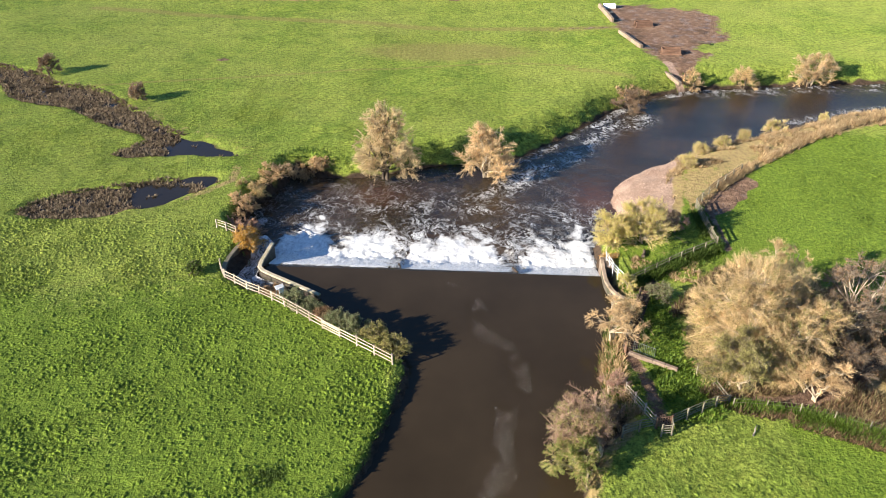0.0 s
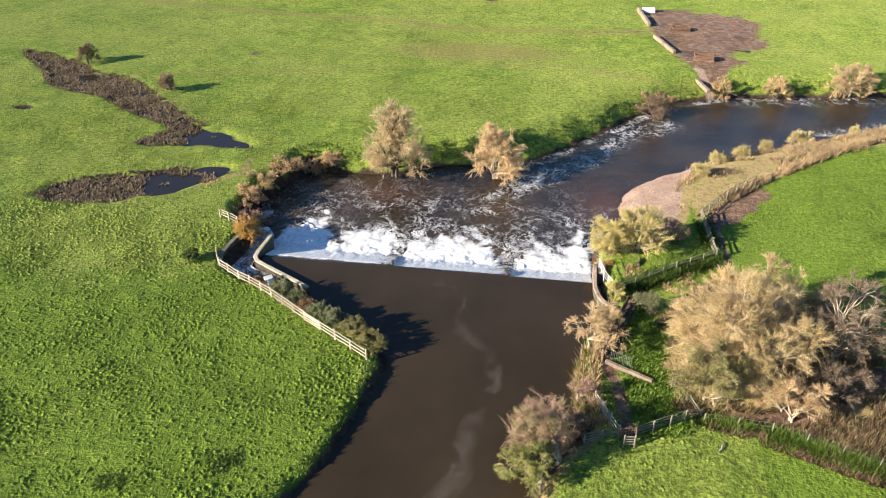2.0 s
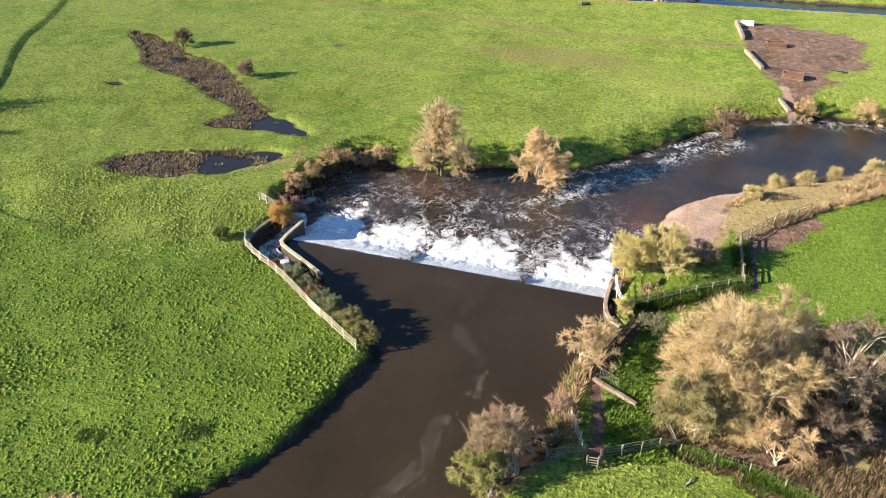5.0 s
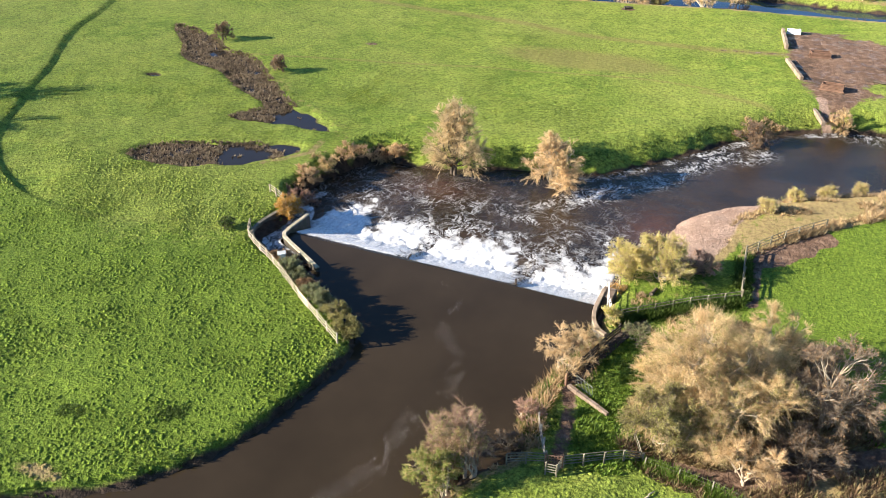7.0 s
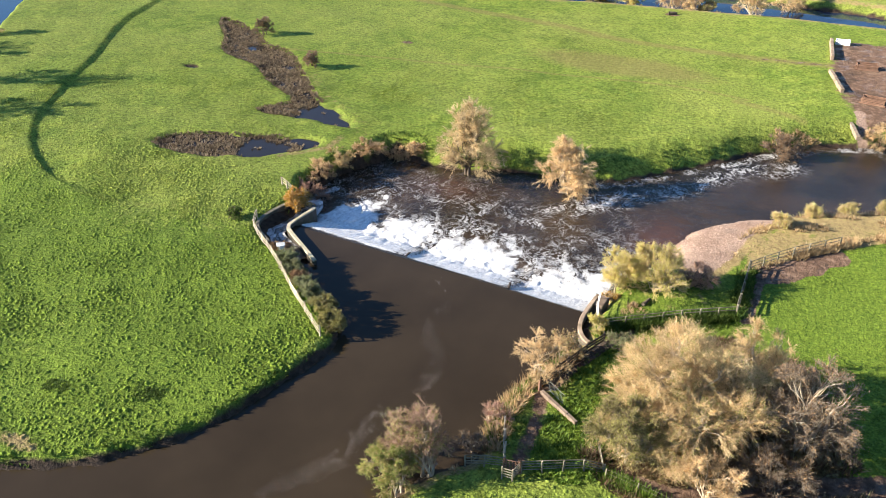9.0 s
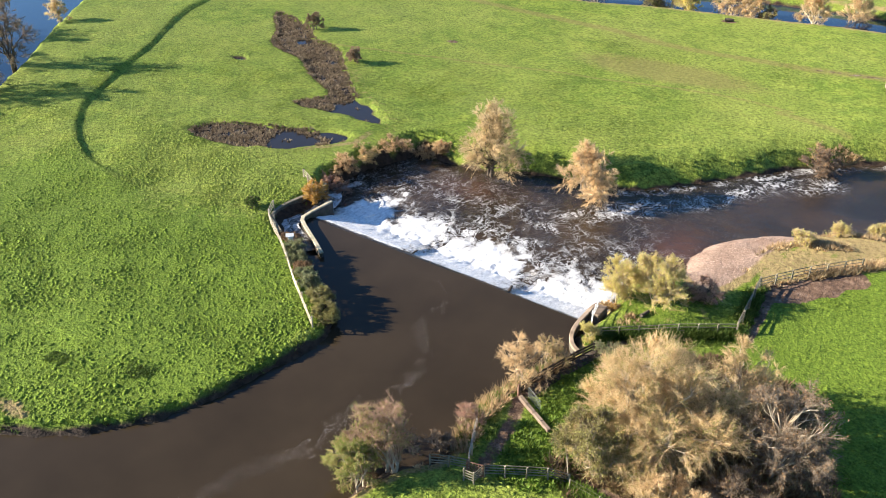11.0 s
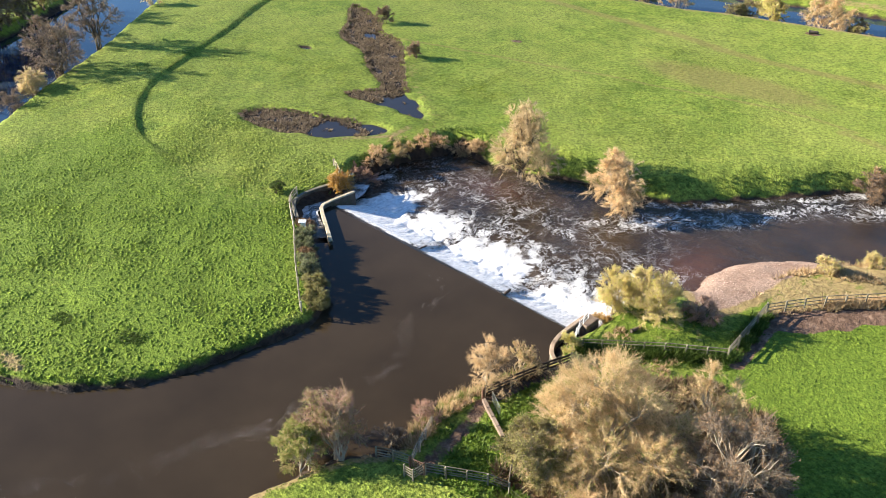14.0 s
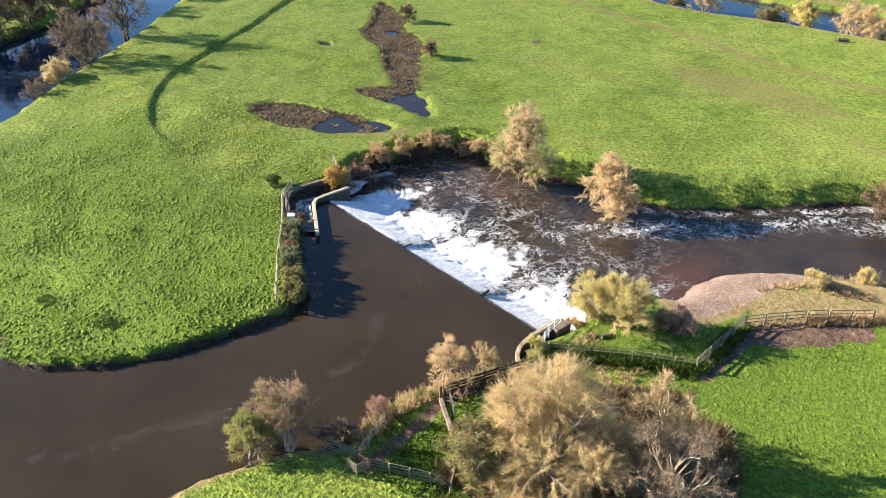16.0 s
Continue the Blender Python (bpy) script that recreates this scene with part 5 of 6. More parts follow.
tree("bare_bush", place(35.8, 56.6), "wide bare thicket with pale forked branches", "bush", crown(R, 14, 3.6, 3.4, 1.6, 7.4, 1.7, 2.3, 0.5), 44, (0.1, 0.2), 5, 15, 44, 0.95, 0.024, 0.10, M_BARK, M_GREYTWIG, 0.4, M_BROWN, 0.08, up=0.2)
tree("olive_bush", place(31.7, 62.4), "olive-tinged bare bush at the field corner", "bush", crown(R, 10, 2.4, 2.2, 1.6, 5.6, 1.4, 1.9, 0.5), 45, (0.1, 0.16), 4, 14, 44, 0.85, 0.023, 0.08, M_BARK, M_TWIG, 0.25, M_OLIVE, 0.08, up=0.3)
tree("bare_bush", place(34.4, 52.2), "low tangled grey bush behind the stream", "bush", crown(R, 8, 2.3, 2.0, 1.0, 3.2, 1.2, 1.6, 0.4), 46, (0.1, 0.12), 4, 13, 38, 0.8, 0.024, 0.08, M_DBARK, M_GREYTWIG, 0.3, M_BROWN, 0.08, up=0.2)
tree("green_shrub", place(20.5, 62.6), "small sage-green shrub beside the muddy path", "bush", crown(R, 6, 1.1, 0.9, 0.6, 1.6, 0.7, 1.0, 0.3), 48, (0.1, 0.06), 3, 12, 34, 0.4, 0.02, 0.03, M_DBARK, M_GREYTWIG, 0.9, M_SAGE, 0.07)
tree("brown_bush", place(24.6, 76.0, -0.1), "low tangle of brown twigs behind the yellow willows", "bush", crown(R, 9, 1.9, 1.5, 0.4, 1.7, 0.8, 1.1, 0.3), 57, (0.12, 0.07), 4, 13, 36, 0.6, 0.022, 0.05, M_DBARK, M_REDTWIG, 0.2, M_BROWN, 0.07, up=0.2)
tree("straw_clump", place(17.6, 71.0, -0.1), "low clump of orange-brown dead stems beside the weir", "bush", crown(R, 6, 1.1, 0.7, 0.3, 0.8, 0.5, 0.7, 0.3), 58, (0.12, 0.05), 3, 12, 36, 0.6, 0.022, 0.03, M_BARK, M_GOLDTWIG, 0.5, M_ORANGE, 0.06, up=0.2)
# trees on the near right bank
tree("alder", place(11.4, 43.4, -0.1), "riverside tree with russet twigs and thinning leaves", "tree",
     [(lx0 - 1.2, ly0 + 0.6, lz0, lr0) for lx0, ly0, lz0, lr0 in crown(R, 14, 2.6, 2.3, 1.6, 5.0, 1.4, 1.8, 0.55)], 51, (0.16, 0.18), 3, 15, 46, 0.75, 0.020, 0.07, M_BARK, M_REDTWIG, 0.35, M_OLIVE, 0.06, 0.3, M_GREEN, up=0.3)
tree("leafy_willow", place(10.3, 41.0, -0.2), "small yellow-green leafy willow leaning over the river", "tree",
     [(lx0 - 0.8, ly0 + 0.4, lz0, lr0) for lx0, ly0, lz0, lr0 in crown(R, 11, 1.8, 1.5, 1.3, 3.8, 1.1, 1.4, 0.5)], 52, (0.2, 0.11), 2, 13, 44, 0.55, 0.018, 0.05, M_BARK, M_TWIG, 1.9, M_GREEN, 0.06, up=0.2)
tree("bare_tree", place(15.4, 56.4), "small bare tree with pale branches by the path", "tree", crown(R, 10, 2.0, 1.9, 1.4, 4.0, 1.1, 1.4, 0.5), 53, (0.22, 0.13), 2, 14, 40, 0.6, 0.018, 0.06, M_BARK, M_TWIG, 0.06, M_BROWN, 0.07, up=0.35)
tree("bare_bush", place(16.3, 59.8, -0.1), "thin bare bush on the river bank", "bush", crown(R, 6, 1.1, 1.1, 1.0, 3.0, 0.8, 1.1, 0.4), 54, (0.15, 0.07), 3, 12, 34, 0.6, 0.018, 0.05, M_BARK, M_TWIG, 0.25, M_OLIVE, 0.07, up=0.5)
tree("bare_bush", place(13.9, 50.0, -0.1), "small russet bush among the dead reeds", "bush", crown(R, 6, 0.9, 1.0, 0.7, 1.9, 0.7, 0.9, 0.4), 55, (0.15, 0.06), 3, 12, 34, 0.5, 0.018, 0.04, M_BARK, M_REDTWIG, 0.15, M_BROWN, 0.06, up=0.4)
tree("bare_bush", place(13.2, 47.2, -0.1), "low grey bush by the waterside fence", "bush", crown(R, 6, 1.2, 1.0, 0.6, 1.8, 0.7, 1.0, 0.3), 56, (0.15, 0.06), 3, 12, 34, 0.5, 0.018, 0.04, M_BARK, M_GREYTWIG, 0.2, M_BROWN, 0.06, up=0.3)
# scrub along the left bank of the lower pool
for bx, by, bz, bw, bh, mats, lab, sd in ((-20.9, 73.6, -0.6, 1.0, 2.6, (M_GOLDTWIG, M_ORANGE, 2.2), "small bush of bright amber leaves above the fish pass", 61),
                                          (-23.0, 78.6, -0.7, 1.5, 3.0, (M_REDTWIG, M_BROWN, 0.5), "dark brown bush on the bank top", 62),
                                          (-23.4, 82.6, -0.7, 1.4, 2.5, (M_TWIG, M_BROWN, 0.5), "dull brown bush on the bank top", 63),
                                          (-23.0, 86.4, -0.7, 1.4, 2.4, (M_TWIG, M_OLIVE, 0.7), "olive-brown bush on the bank top", 64),
                                          (-21.2, 90.2, -0.7, 1.4, 2.1, (M_TWIG, M_BROWN, 0.6), "russet-brown bush on the bank top", 65),
                                          (-18.8, 93.6, -0.6, 1.4, 1.9, (M_TWIG, M_BROWN, 0.5), "russet-brown bush on the bank corner", 66),
                                          (-16.2, 94.4, -0.5, 0.9, 1.5, (M_TWIG, M_BROWN, 0.5), "low russet bush on the bank corner", 67)):
    tree("bank_bush", place(bx, by, -0.1), lab, "bush", crown(R, 11, bw * 1.4, bw * 1.4, 0.25, 0.85 * bh - 0.4, 0.85, 1.15, 0.35), sd, (0.1, 0.07), 4, 13, 36, 0.55, 0.024, 0.04, M_DBARK, mats[0], 0.55 * mats[2], mats[1], 0.075, group="bushes on the left bank", up=0.3)
# shrubs between the left fence and the water
for bx, by, bw, bh, mt, lab, sd in ((-13.9, 61.9, 0.9, 1.6, M_SAGE, "grey-green shrub by the fence", 71), (-12.2, 60.7, 0.8, 1.2, M_SAGE, "low grey-green shrub by the fence", 72), (-9.4, 58.6, 0.9, 1.5, M_SAGE, "grey-green shrub between fence and river", 73),
                                    (-7.6, 57.5, 1.1, 2.0, M_SAGE, "tall grey-green shrub between fence and river", 74), (-5.6, 56.2, 1.1, 2.0, M_OLIVE, "olive shrub at the waterside", 75), (-4.2, 55.0, 1.0, 1.7, M_OLIVE, "olive shrub at the end of the fence", 76),
                                    (-16.6, 64.3, 0.6, 1.3, M_BROWN, "small reddish shrub by the fish pass", 77), (-10.9, 59.6, 0.6, 1.0, M_BROWN, "low brown shrub by the fence", 78)):
    tree("fence_shrub", place(bx, by, -0.15), lab, "bush", crown(R, 8, bw * 1.2, bw, 0.3, bh - 0.3, 0.65, 0.95, 0.3), sd, (0.1, 0.05), 4, 13, 36, 0.5, 0.014, 0.03, M_DBARK, M_GREYTWIG, 1.8, mt, 0.065, group="shrubs along the left fence", up=0.6)
tree("dark_bush", place(-25.0, 67.2, 0.0), "low round dark green bush alone in the pasture", "bush", crown(R, 8, 0.65, 0.65, 0.35, 1.0, 0.5, 0.7, 0.3), 79, (0.1, 0.04), 3, 12, 34, 0.3, 0.02, 0.03, M_DBARK, M_GREYTWIG, 1.6, M_DOCK, 0.06)
# bushes by the marsh
tree("marsh_bush", place(-63.2, 124.6, 0.2), "lone dark bush beside the marsh", "bush", crown(R, 9, 1.3, 1.3, 0.4, 2.5, 0.9, 1.2, 0.4), 81, (0.15, 0.1), 3, 12, 36, 0.6, 0.034, 0.05, M_DBARK, M_GREYTWIG, 0.4, M_BROWN, 0.1)
tree("marsh_bush", place(-45.4, 113.4, 0.2), "lone brown bush beside the marsh", "bush", crown(R, 9, 1.1, 1.1, 0.4, 2.1, 0.8, 1.1, 0.4), 82, (0.15, 0.1), 3, 12, 36, 0.6, 0.034, 0.05, M_DBARK, M_GREYTWIG, 0.4, M_BROWN, 0.1)
# trees along the western river
tall_bare = tree("bare_tree", place(-93.6, 82.4, 0.3), "tall bare dark tree on the far river bank", "tree", crown(R, 12, 3.2, 3.0, 3.0, 9.0, 1.7, 2.3, 0.4), 91, (0.22, 0.22), 2, 12, 30, 0.9, 0.04, 0.10, M_DBARK, M_GREYTWIG, 0.05, M_BROWN, 0.1, group="trees along the far river")
thick_bare = tree("bare_tree", place(-86.0, 71.6, 0.3), "dense dark bare tree on the far river bank", "tree", crown(R, 14, 3.6, 3.4, 1.8, 7.6, 1.9, 2.5, 0.4), 92, (0.15, 0.22), 3, 13, 34, 0.9, 0.04, 0.09, M_DBARK, M_GREYTWIG, 0.15, M_BROWN, 0.1, group="trees along the far river")
straw = tree("bare_bush", place(-80.2, 64.0, 0.0), "pale golden bush on the far river bank", "bush", crown(R, 8, 1.8, 1.8, 1.2, 4.2, 1.3, 1.7, 0.4), 93, (0.12, 0.14), 4, 12, 34, 0.8, 0.04, 0.06, M_BARK, M_GOLDTWIG, 0.2, M_YELLOW, 0.1, group="trees along the far river")
for grown in (tall_bare, thick_bare):
    grown.scale = (1.25, 1.25, 1.25)
copy_thing(straw, pose(-109.4, 103.0, ground_z(-109.4, 103.0), 0, 0, 70))
for px, py, pr, ps in ((-77.0, 59.6, 40, 0.4), (-117, 73, 80, 1.1), (-111.5, 64.0, 200, 1.0), (-123, 84, 130, 1.2), (-105.5, 49.5, 20, 1.1)):
    copy_thing(thick_bare, pose(px, py, ground_z(px, py) - 0.1, 0, 0, pr) @ Matrix.Scale(ps, 4))
for px, py, pr, ps in ((-108.5, 57, 10, 1.0), (-129, 92, 250, 1.2)):
    copy_thing(straw, pose(px, py, ground_z(px, py) - 0.1, 0, 0, pr) @ Matrix.Scale(ps, 4))
# trees along the northern river bend
amber = tree("amber_tree", place(-8.6, 176.0, -0.3), "round tree with bright yellow autumn leaves by the far river", "tree", crown(R, 9, 2.4, 2.0, 1.6, 4.6, 1.3, 1.7, 0.4), 101, (0.15, 0.16), 3, 12, 32, 0.8, 0.045, 0.07, M_DBARK, M_GOLDTWIG, 1.0, M_YELLOW, 0.13, group="trees along the far river")
darkb = tree("dark_bush", place(-14.9, 175.6, -0.3), "dark leafy bush on the far river bank", "bush", crown(R, 9, 2.4, 1.8, 1.0, 3.2, 1.1, 1.5, 0.3), 102, (0.12, 0.14), 3, 12, 30, 0.7, 0.045, 0.06, M_DBARK, M_GREYTWIG, 0.9, M_OLIVE, 0.12, group="trees along the far river")
pale = tree("bare_tree", place(0.6, 176.6, -0.3), "spreading pale bare tree on the far river bank", "tree", crown(R, 10, 3.0, 2.2, 1.8, 5.0, 1.4, 1.9, 0.4), 103, (0.15, 0.16), 3, 13, 32, 0.9, 0.045, 0.08, M_BARK, M_TWIG, 0.1, M_OLIVE, 0.12, group="trees along the far river")
for grown in (amber, darkb, pale):
    grown.scale = (1.25, 1.25, 1.25)
for src_t, px, py, pr, ps in ((pale, 15.5, 176.4, 130, 1.0), (pale, -27.0, 172.6, 220, 0.8), (darkb, 7.4, 176.4, 90, 0.8), (pale, 22.5, 187.0, 60, 0.9), (darkb, -33, 171.4, 30, 0.7), (pale, -40, 172.0, 300, 0.7), (straw, 46, 190.5, 20, 0.8), (straw, 54, 189.5, 120, 0.9), (pale, 4.4, 175.6, 10, 0.75),
                              (darkb, -108, 60, 15, 1.5), (darkb, -112, 66, 80, 1.8), (darkb, -117, 75, 150, 1.9), (darkb, -122, 82, 230, 1.7), (amber, -126, 88, 40, 1.2), (straw, -81.5, 65.0, 100, 1.1)):
    copy_thing(src_t, pose(px, py, ground_z(px, py) - 0.2, 0, 0, pr) @ Matrix.Scale(ps, 4))


# ---- fences, gates, walls and small works ----
POST_CACHE = {}


def post_mesh(mat, h, w):
    key = (mat.name, h, w)
    if key not in POST_CACHE:
        bm = bmesh.new()
        box_bm(bm, (w, w, h + 0.4), (0, 0, (h - 0.4) / 2), w * 0.14)
        for v in bm.verts:
            if v.co.z > h * 0.9:
                v.co.z += 0.03 * (1 if v.co.x > 0 else -1)
        POST_CACHE[key] = bm_mesh("post", bm, mat)
    return POST_CACHE[key]


def rail_mesh(mat, w, d):
    key = (mat.name, "rail", w, d)
    if key not in POST_CACHE:
        bm = bmesh.new()
        box_bm(bm, (1.0, d, w), (0.5, 0, 0), 0.012)
        POST_CACHE[key] = bm_mesh("rail", bm, mat)
    return POST_CACHE[key]


def fence(name, line, label, mat, high=1.15, rails=3, gap=1.8, post_w=0.13, rail_w=0.085, rail_d=0.05, group="", seed=1, base=None, rail_name="rail"):
    """Posts at even steps along a line and rails from post to post, all resting on the land."""
    rng = random.Random(seed)
    p = np.asarray(line, dtype=float)
    seg = np.linalg.norm(np.diff(p, axis=0), axis=1)
    run = np.concatenate([[0], np.cumsum(seg)])
    n = max(2, int(round(run[-1] / gap)) + 1)
    s = np.linspace(0, run[-1], n)
    xs, ys = np.interp(s, run, p[:, 0]), np.interp(s, run, p[:, 1])
    zs = height(xs, ys) if base is None else np.full(n, base)
    f = thing(name, (xs[0], ys[0], zs[0]), label, "fence", group)
    o = np.array((xs[0], ys[0], zs[0]))
    tops = []
    for i in range(n):
        q = np.array((xs[i], ys[i], zs[i])) - o
        j = min(i, n - 2)
        a = math.degrees(math.atan2(ys[j + 1] - ys[j], xs[j + 1] - xs[j]))
        part("post", post_mesh(mat, high, post_w), f, "", pose(*q, rng.uniform(-2.5, 2.5), rng.uniform(-2.5, 2.5), a))
        tops.append(q)
    for a, b in zip(tops, tops[1:]):
        for r in range(rails):
            za = high * (0.93 - 0.31 * r * 3 / max(rails, 3)) + rng.uniform(-0.025, 0.025)
            p0, p1 = Vector(a) + Vector((0, 0, za)), Vector(b) + Vector((0, 0, za + rng.uniform(-0.03, 0.03)))
            d = p1 - p0
            turn = d.to_track_quat("X", "Z").to_matrix().to_4x4()
            off = turn @ Vector((0, post_w / 2 + rail_d / 2, 0))
            part(rail_name, rail_mesh(mat, rail_w, rail_d), f, "", Matrix.Translation(p0 + off) @ turn @ Matrix.Diagonal((d.length, 1, 1, 1)))
    return f


fence("riverside_fence", [(-4.3, 53.2), (-9.2, 56.9)], "weathered pale post and rail fence along the river bank", M_PALEWOOD, seed=2, group="left bank fence")
fence("riverside_fence", [(-10.9, 58.2), (-15.4, 61.9), (-21.6, 66.3), (-22.5, 68.2)], "weathered pale post and rail fence along the fish pass", M_PALEWOOD, seed=3, group="left bank fence")
fence("field_gate", [(-9.2, 56.9), (-10.9, 58.2)], "pale closed wooden gate in the riverside fence", M_PALEWOOD, 1.1, 4, 2.2, 0.15, 0.15, seed=4)
fence("short_fence", [(-24.8, 76.2), (-22.4, 74.9)], "short pale wooden fence on the bank top", M_PALEWOOD, 1.1, 3, 1.25, seed=5)
fence("path_fence", RIGHT_FENCE, "grey post and rail fence overgrown with weeds", M_GREYWOOD, 1.15, 3, 1.8, seed=6, group="right bank fences")
fence("pen_fence", PEN_FENCE, "grey post and rail fence at the field corner", M_GREYWOOD, 1.35, 4, 2.05, 0.16, 0.13, seed=7, group="right bank fences")
fence("bank_fence", BANK_FENCE[:10], "grey post and rail fence along the dry bank", M_GREYWOOD, 1.2, 3, 2.0, seed=8, group="right bank fences")
fence("yard_fence", [(13.8, 44.9), (16.5, 45.7)], "grey post and rail fence running to the water", M_GREYWOOD, 1.15, 4, 1.4, seed=9, group="right bank fences")
fence("yard_fence", [(17.8, 45.9), (20.4, 47.2), (23.2, 48.8)], "grey post and rail fence around the weedy enclosure", M_GREYWOOD, 1.15, 4, 1.5, seed=10, group="right bank fences")
fence("yard_fence", [(16.5, 46.0), (15.6, 48.2), (15.0, 49.8)], "pale post and rail fence beside the muddy path", M_PALEWOOD, 1.1, 3, 1.3, seed=11, group="right bank fences")
fence("yard_fence", [(23.2, 48.8), (22.2, 50.6), (21.4, 52.0)], "grey rail fence under the great willow", M_GREYWOOD, 1.1, 2, 1.5, seed=12, group="right bank fences")
fence("path_rail", [(18.9, 63.4), (17.6, 60.2), (16.6, 57.4), (15.9, 55.4)], "dark timber handrail beside the muddy path", M_DARKWOOD, 1.1, 3, 1.3, 0.16, 0.2, 0.06, seed=13)
fence("wire_fence", [(23.4, 48.4), (26.4, 47.8), (30.5, 46.4), (34.5, 44.4), (42, 41.2)], "thin stake and wire fence along the field hedge", M_GREYWOOD, 1.15, 3, 2.4, 0.09, 0.015, 0.015, seed=14, rail_name="wire")
fence("weir_railing", [(16.75, 69.5), (17.0, 67.6), (17.7, 65.5)], "white painted handrail beside the weir", M_WHITE, 1.1, 3, 1.05, 0.07, 0.06, 0.04, seed=15, base=0.05)


def kissing_gate():
    g = thing("kissing_gate", place(17.1, 45.6), "small brown wooden gate with bracing rails in the fence", "gate")
    pm, pb = post_mesh(M_REDWOOD, 1.25, 0.14), post_mesh(M_GREYWOOD, 1.25, 0.12)
    for x, y, me in ((-0.55, 0.0, pm), (0.65, 0.25, pm), (0.45, -0.75, pb), (-0.35, -0.8, pb)):
        part("post", me, g, "", pose(x, y, 0, 0, 0, 15))
    rm, rb = rail_mesh(M_REDWOOD, 0.1, 0.05), rail_mesh(M_GREYWOOD, 0.09, 0.05)
    for z in (0.35, 0.6, 0.85, 1.1):
        part("gate_bar", rm, g, "", pose(-0.5, 0.02, z, 0, 0, 11) @ Matrix.Diagonal((1.15, 1, 1, 1)))
        part("side_rail", rb, g, "", pose(0.65, 0.25, z, 0, 0, -101) @ Matrix.Diagonal((1.0, 1, 1, 1)))
        part("side_rail", rb, g, "", pose(-0.35, -0.8, z, 0, 0, 4) @ Matrix.Diagonal((0.8, 1, 1, 1)))
    for i in range(5):
        part("pale", rm, g, "", pose(-0.35 + 0.22 * i, 0.06 + 0.043 * i, 0.25, 0, -90, 0) @ Matrix.Diagonal((0.9, 1, 0.8, 1)))


kissing_gate()


def boardwalk():
    """Dark planks laid across the muddy path between the wing wall and the low wall."""
    line = soft([(19.3, 63.2), (18.1, 60.2), (17.2, 57.6), (16.6, 55.6)], False, 8)
    run = np.concatenate([[0], np.cumsum(np.linalg.norm(np.diff(line, axis=0), axis=1))])
    n = 26
    s = np.linspace(0, run[-1], n)
    xs, ys = np.interp(s, run, line[:, 0]), np.interp(s, run, line[:, 1])
    zs = height(xs, ys)
    g = thing("boardwalk", (xs[0], ys[0], zs[0]), "dark wet plank boardwalk along the muddy path", "boardwalk")
    me = box_mesh("plank", (1.15, 0.25, 0.06), M_DARKWOOD, (0, 0, 0.08), 0.012)
    rng = random.Random(21)
    for i in range(n):
        j = min(i, n - 2)
        a = math.degrees(math.atan2(ys[j + 1] - ys[j], xs[j + 1] - xs[j])) + 90
        part("plank", me, g, "", pose(xs[i] - xs[0], ys[i] - ys[0], zs[i] - zs[0], rng.uniform(-2, 2), rng.uniform(-2, 2), a + rng.uniform(-3, 3)))


boardwalk()


def beam_wall():
    w = thing("low_wall", place(16.2, 54.7), "low pale concrete wall across the weedy enclosure", "wall")
    d = Vector((19.9 - 16.2, 52.4 - 54.7, 0))
    a = math.degrees(math.atan2(d.y, d.x))
    n = 4
    for i in range(n):
        part("slab", box_mesh("slab", (d.length / n - 0.02, 0.34, 0.6), M_COPING, (d.length / n / 2, 0, 0.05), 0.03), w, "", pose(d.x * i / n, d.y * i / n, 0, 0, 0.6 * (i % 2), a))
    part("end_post", post_mesh(M_REDWOOD, 1.2, 0.22), w, "brown end post", pose(-0.25, 0.25, 0, 0, 0, a))


beam_wall()


def mesh_panel():
    g = thing("mesh_panel", place(16.7, 55.2), "grey steel mesh barrier panel behind the low wall", "barrier")
    L, H = 1.9, 1.05
    a = math.degrees(math.atan2(-1.0, 1.5))
    bar = rail_mesh(M_STEEL, 0.035, 0.035)
    for z in (0.1, H):
        part("frame_rail", bar, g, "", pose(0, 0, z, 0, 0, a) @ Matrix.Diagonal((L, 1, 1, 1)))
    c, s = math.cos(radians(a)), math.sin(radians(a))
    for i in range(13):
        x = L * i / 12
        part("bar", bar, g, "", pose(c * x, s * x, 0.1, 0, -90, a) @ Matrix.Diagonal((H - 0.1, 0.6, 0.6, 1)))


mesh_panel()


def gauge_board():
    g = thing("gauge_cover", (-15.5, 63.05, ground_z(-15.5, 63.05)), "white metal cover and board standing by the fish pass", "sluice cover")
    part("board", box_mesh("board", (0.5, 0.12, 1.5), M_WHITE, (0, 0, 0.35), 0.02), g, "", pose(0.05, 0.1, 0, 0, 0, 35))
    part("cover", box_mesh("cover", (0.85, 0.45, 0.07), M_WHITE, (0, 0, 0), 0.015), g, "white sloping cover plate", pose(-0.1, 0.15, 1.13, 38, 0, 35))
    for x in (-0.45, 0.35):
        part("leg", post_mesh(M_STEEL, 1.0, 0.06), g, "", pose(x, 0.3 + 0.3 * x, 0.05, 0, 0, 35))


gauge_board()


def platform():
    g = thing("landing_slab", (16.8, 69.3, 0), "brown stone landing at the end of the wing wall", "slab")
    part("slab", box_mesh("slab", (1.3, 1.8, 2.2), M_COPING, (0, 0, -1.0), 0.06), g, "", pose(0, 0, 0, 0, 0, -6))


platform()


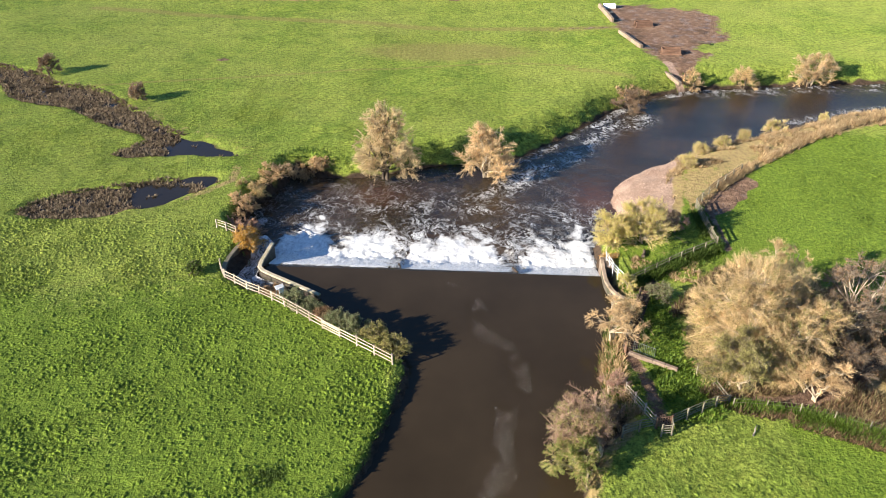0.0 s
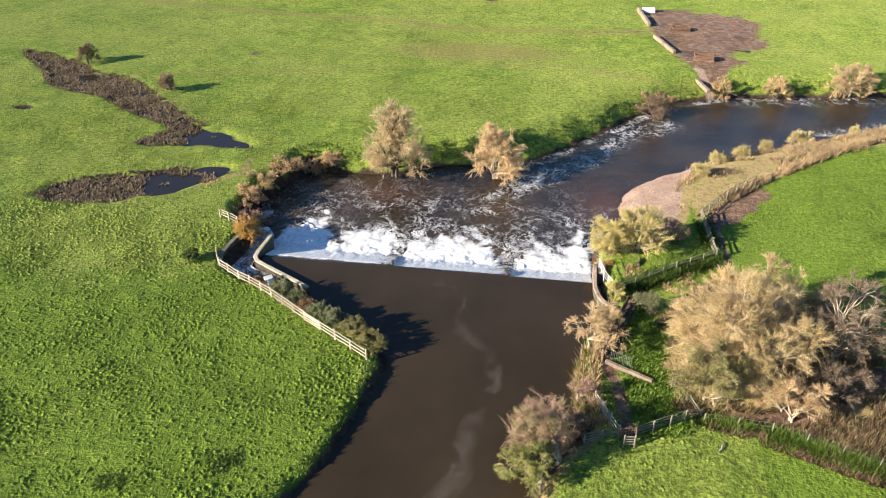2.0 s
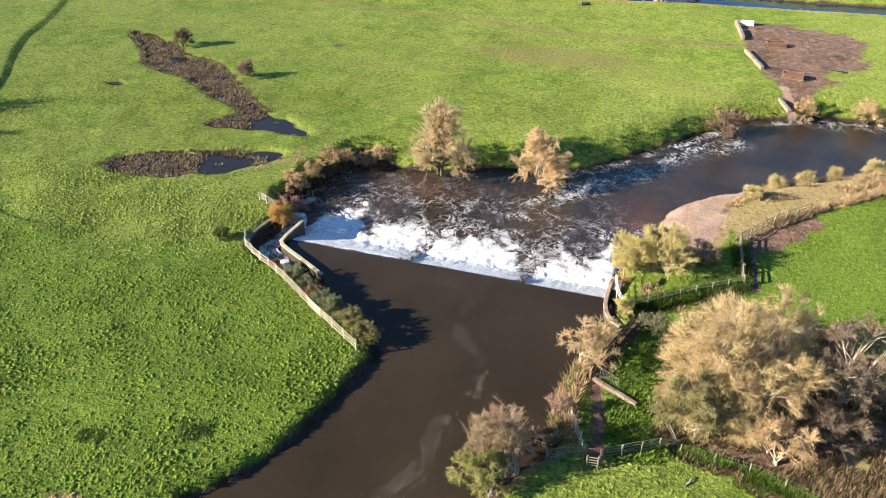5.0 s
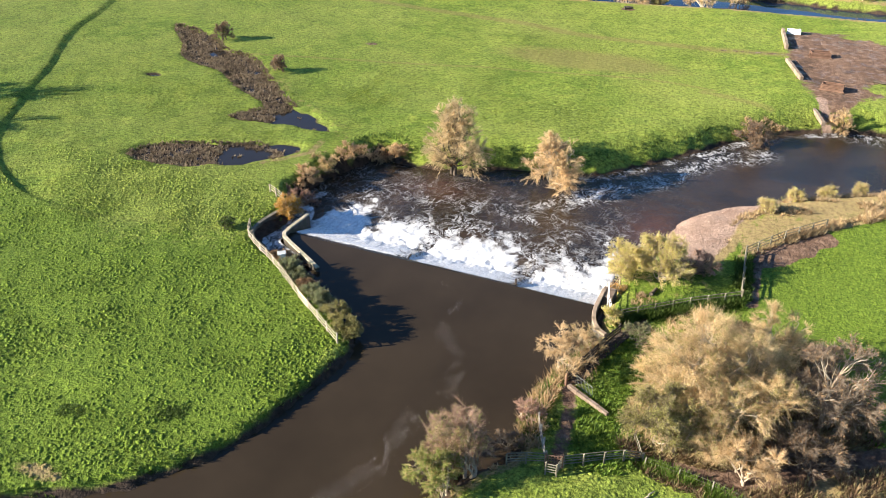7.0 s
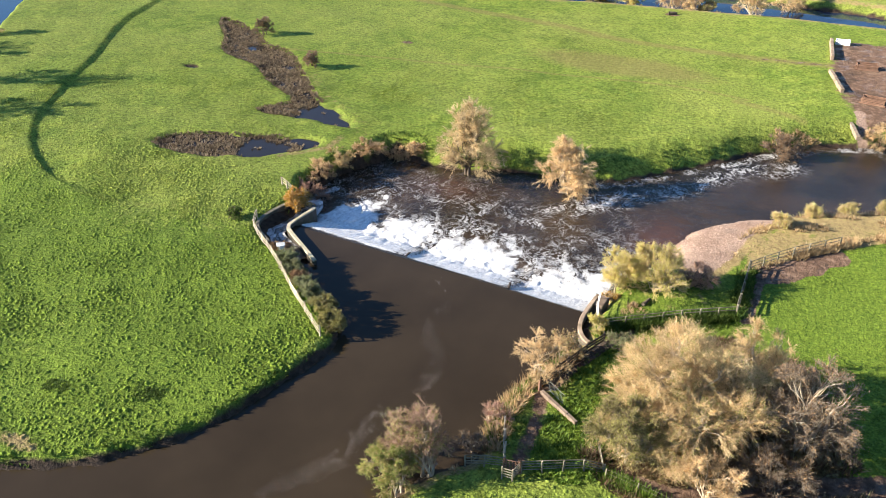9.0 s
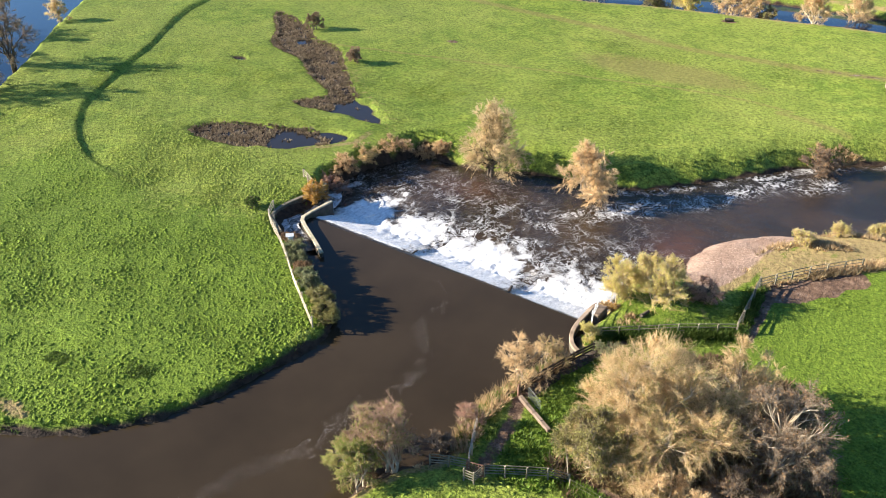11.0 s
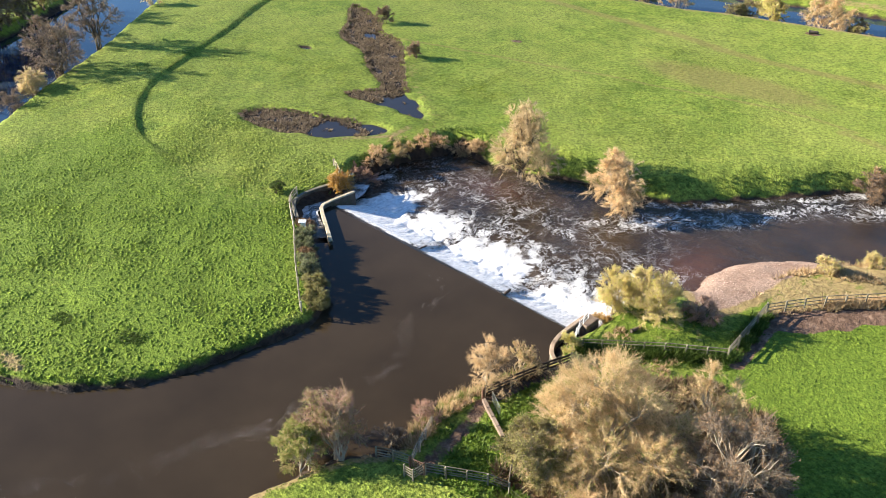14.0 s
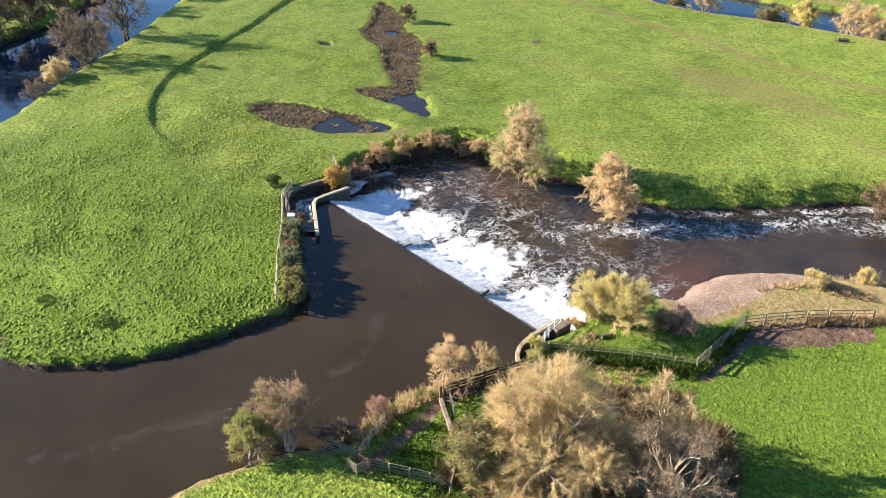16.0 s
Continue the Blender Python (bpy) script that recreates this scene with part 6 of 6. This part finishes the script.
def earth_wall(x0, y0, x1, y1, hh, label, n):
    """A row of heavy concrete blocks edging the cattle yard."""
    z = ground_z((x0 + x1) / 2, (y0 + y1) / 2)
    w = thing("block_wall", (x0, y0, z), label, "wall", "walls of the cattle yard")
    d = Vector((x1 - x0, y1 - y0, 0))
    a = math.degrees(math.atan2(d.y, d.x))
    me = box_mesh("block", (d.length / n - 0.05, 0.55, hh + 0.3), M_SLAB, (d.length / n / 2, 0, hh / 2 - 0.15), 0.06)
    rng = random.Random(n)
    for i in range(n):
        part("block", me, w, "", pose(d.x * i / n, d.y * i / n, rng.uniform(-0.06, 0.04), 0, rng.uniform(-1, 1), a + rng.uniform(-2, 2)))


earth_wall(31.3, 162.8, 32.1, 152.4, 0.75, "low wall of pale concrete blocks by the cattle yard", 6)
earth_wall(32.2, 146.2, 34.5, 137.4, 0.6, "low wall of pale concrete blocks edging the cattle yard", 5)


def trough():
    g = thing("water_trough", place(33.2, 162.4), "white water trough at the edge of the yard", "trough")
    bm = bmesh.new()
    box_bm(bm, (2.4, 1.3, 0.75), (0, 0, 0.37), 0.05)
    top = max(bm.faces, key=lambda q: q.calc_center_median().z)
    r = bmesh.ops.inset_region(bm, faces=[top], thickness=0.1)
    bmesh.ops.translate(bm, verts=top.verts[:], vec=(0, 0, -0.4))
    part("basin", bm_mesh("basin", bm, M_WHITE), g)
    part("float_box", box_mesh("float_box", (0.4, 1.1, 0.12), M_WHITE, (0.95, 0, 0.78), 0.02), g)


trough()


earth_wall(35.6, 130.6, 37.5, 122.0, 0.3, "low dark kerb of blocks beside the yard ramp", 6)


def feeder(x, y, turn, label, board_mat):
    """A timber feed rack: skids, sloping boards and end frames."""
    g = thing("feed_rack", place(x, y), label, "feeder", "feed racks in the cattle yard")
    g.matrix_basis = pose(*place(x, y), 0, 0, turn)
    for yy in (-0.7, 0.7):
        part("skid", box_mesh("skid", (3.6, 0.22, 0.2), M_REDWOOD, (0, 0, 0.1), 0.03), g, "", pose(0, yy, 0))
    for i in range(4):
        part("board", box_mesh("board", (3.2, 0.34, 0.07), board_mat, (0, 0, 0), 0.015), g, "", pose(0, -0.6 + 0.4 * i, 0.62 + 0.05 * (i % 2), 8 if i < 2 else -8, 0, 0))
    for yy in (-0.72, 0.72):
        for z in (0.3, 0.52, 0.74):
            part("side_board", rail_mesh(board_mat, 0.17, 0.05), g, "", pose(-1.6, yy, z) @ Matrix.Diagonal((3.2, 1, 1, 1)))
    for xx in (-1.5, 1.5):
        for yy in (-0.65, 0.65):
            part("leg", post_mesh(M_REDWOOD, 0.95, 0.14), g, "", pose(xx, yy, 0.0))
        part("end_rail", rail_mesh(M_REDWOOD, 0.14, 0.06), g, "", pose(xx, -0.65, 0.85, 0, 0, 90) @ Matrix.Diagonal((1.3, 1, 1, 1)))
    for yy in (-0.65, 0.65):
        part("top_rail", rail_mesh(M_REDWOOD, 0.14, 0.06), g, "", pose(-1.5, yy, 0.9) @ Matrix.Diagonal((3.0, 1, 1, 1)))


feeder(37.4, 150.0, 8, "brown timber feed rack standing in the mud", M_REDWOOD)
feeder(38.8, 134.4, -8, "long brown timber feed rack standing in the mud", M_REDWOOD)


def log(x, y, turn, length, r, label, mat=None):
    V, F = [], []
    rng = np.random.default_rng(int(abs(x) * 10))
    tube_into(V, F, bend((-length / 2, 0, r * 0.7), (length / 2, 0, r * 0.7), rng, 6, 0.03), np.linspace(r, r * 0.6, 6), 8)
    for ring in (range(8), range(40, 48)):
        F.append(tuple(list(ring)[:4]))
        F.append((ring[0], ring[3], ring[4], ring[7]))
        F.append(tuple(list(ring)[4:]))
    me = raw_mesh("log", V, F, mat or M_DBARK, True)
    ob = new("log", me)
    ob.matrix_basis = pose(*place(x, y), 0, 0, turn)
    tagged(ob, label, "log")


log(20.9, 70.9, 70, 1.2, 0.2, "short broken log under the yellow willow")
log(2.4, 167.3, 20, 1.6, 0.35, "dark stump in a bare scrape of earth")
log(46.0, 139.6, -30, 2.2, 0.22, "dark driftwood log at the edge of the mud")
log(-6.5, 91.2, 100, 2.4, 0.14, "pale driftwood caught under the willow", M_BARK)
log(24.1, 45.3, 60, 1.3, 0.07, "thin pale stake lying in the weeds", M_PALEWOOD)
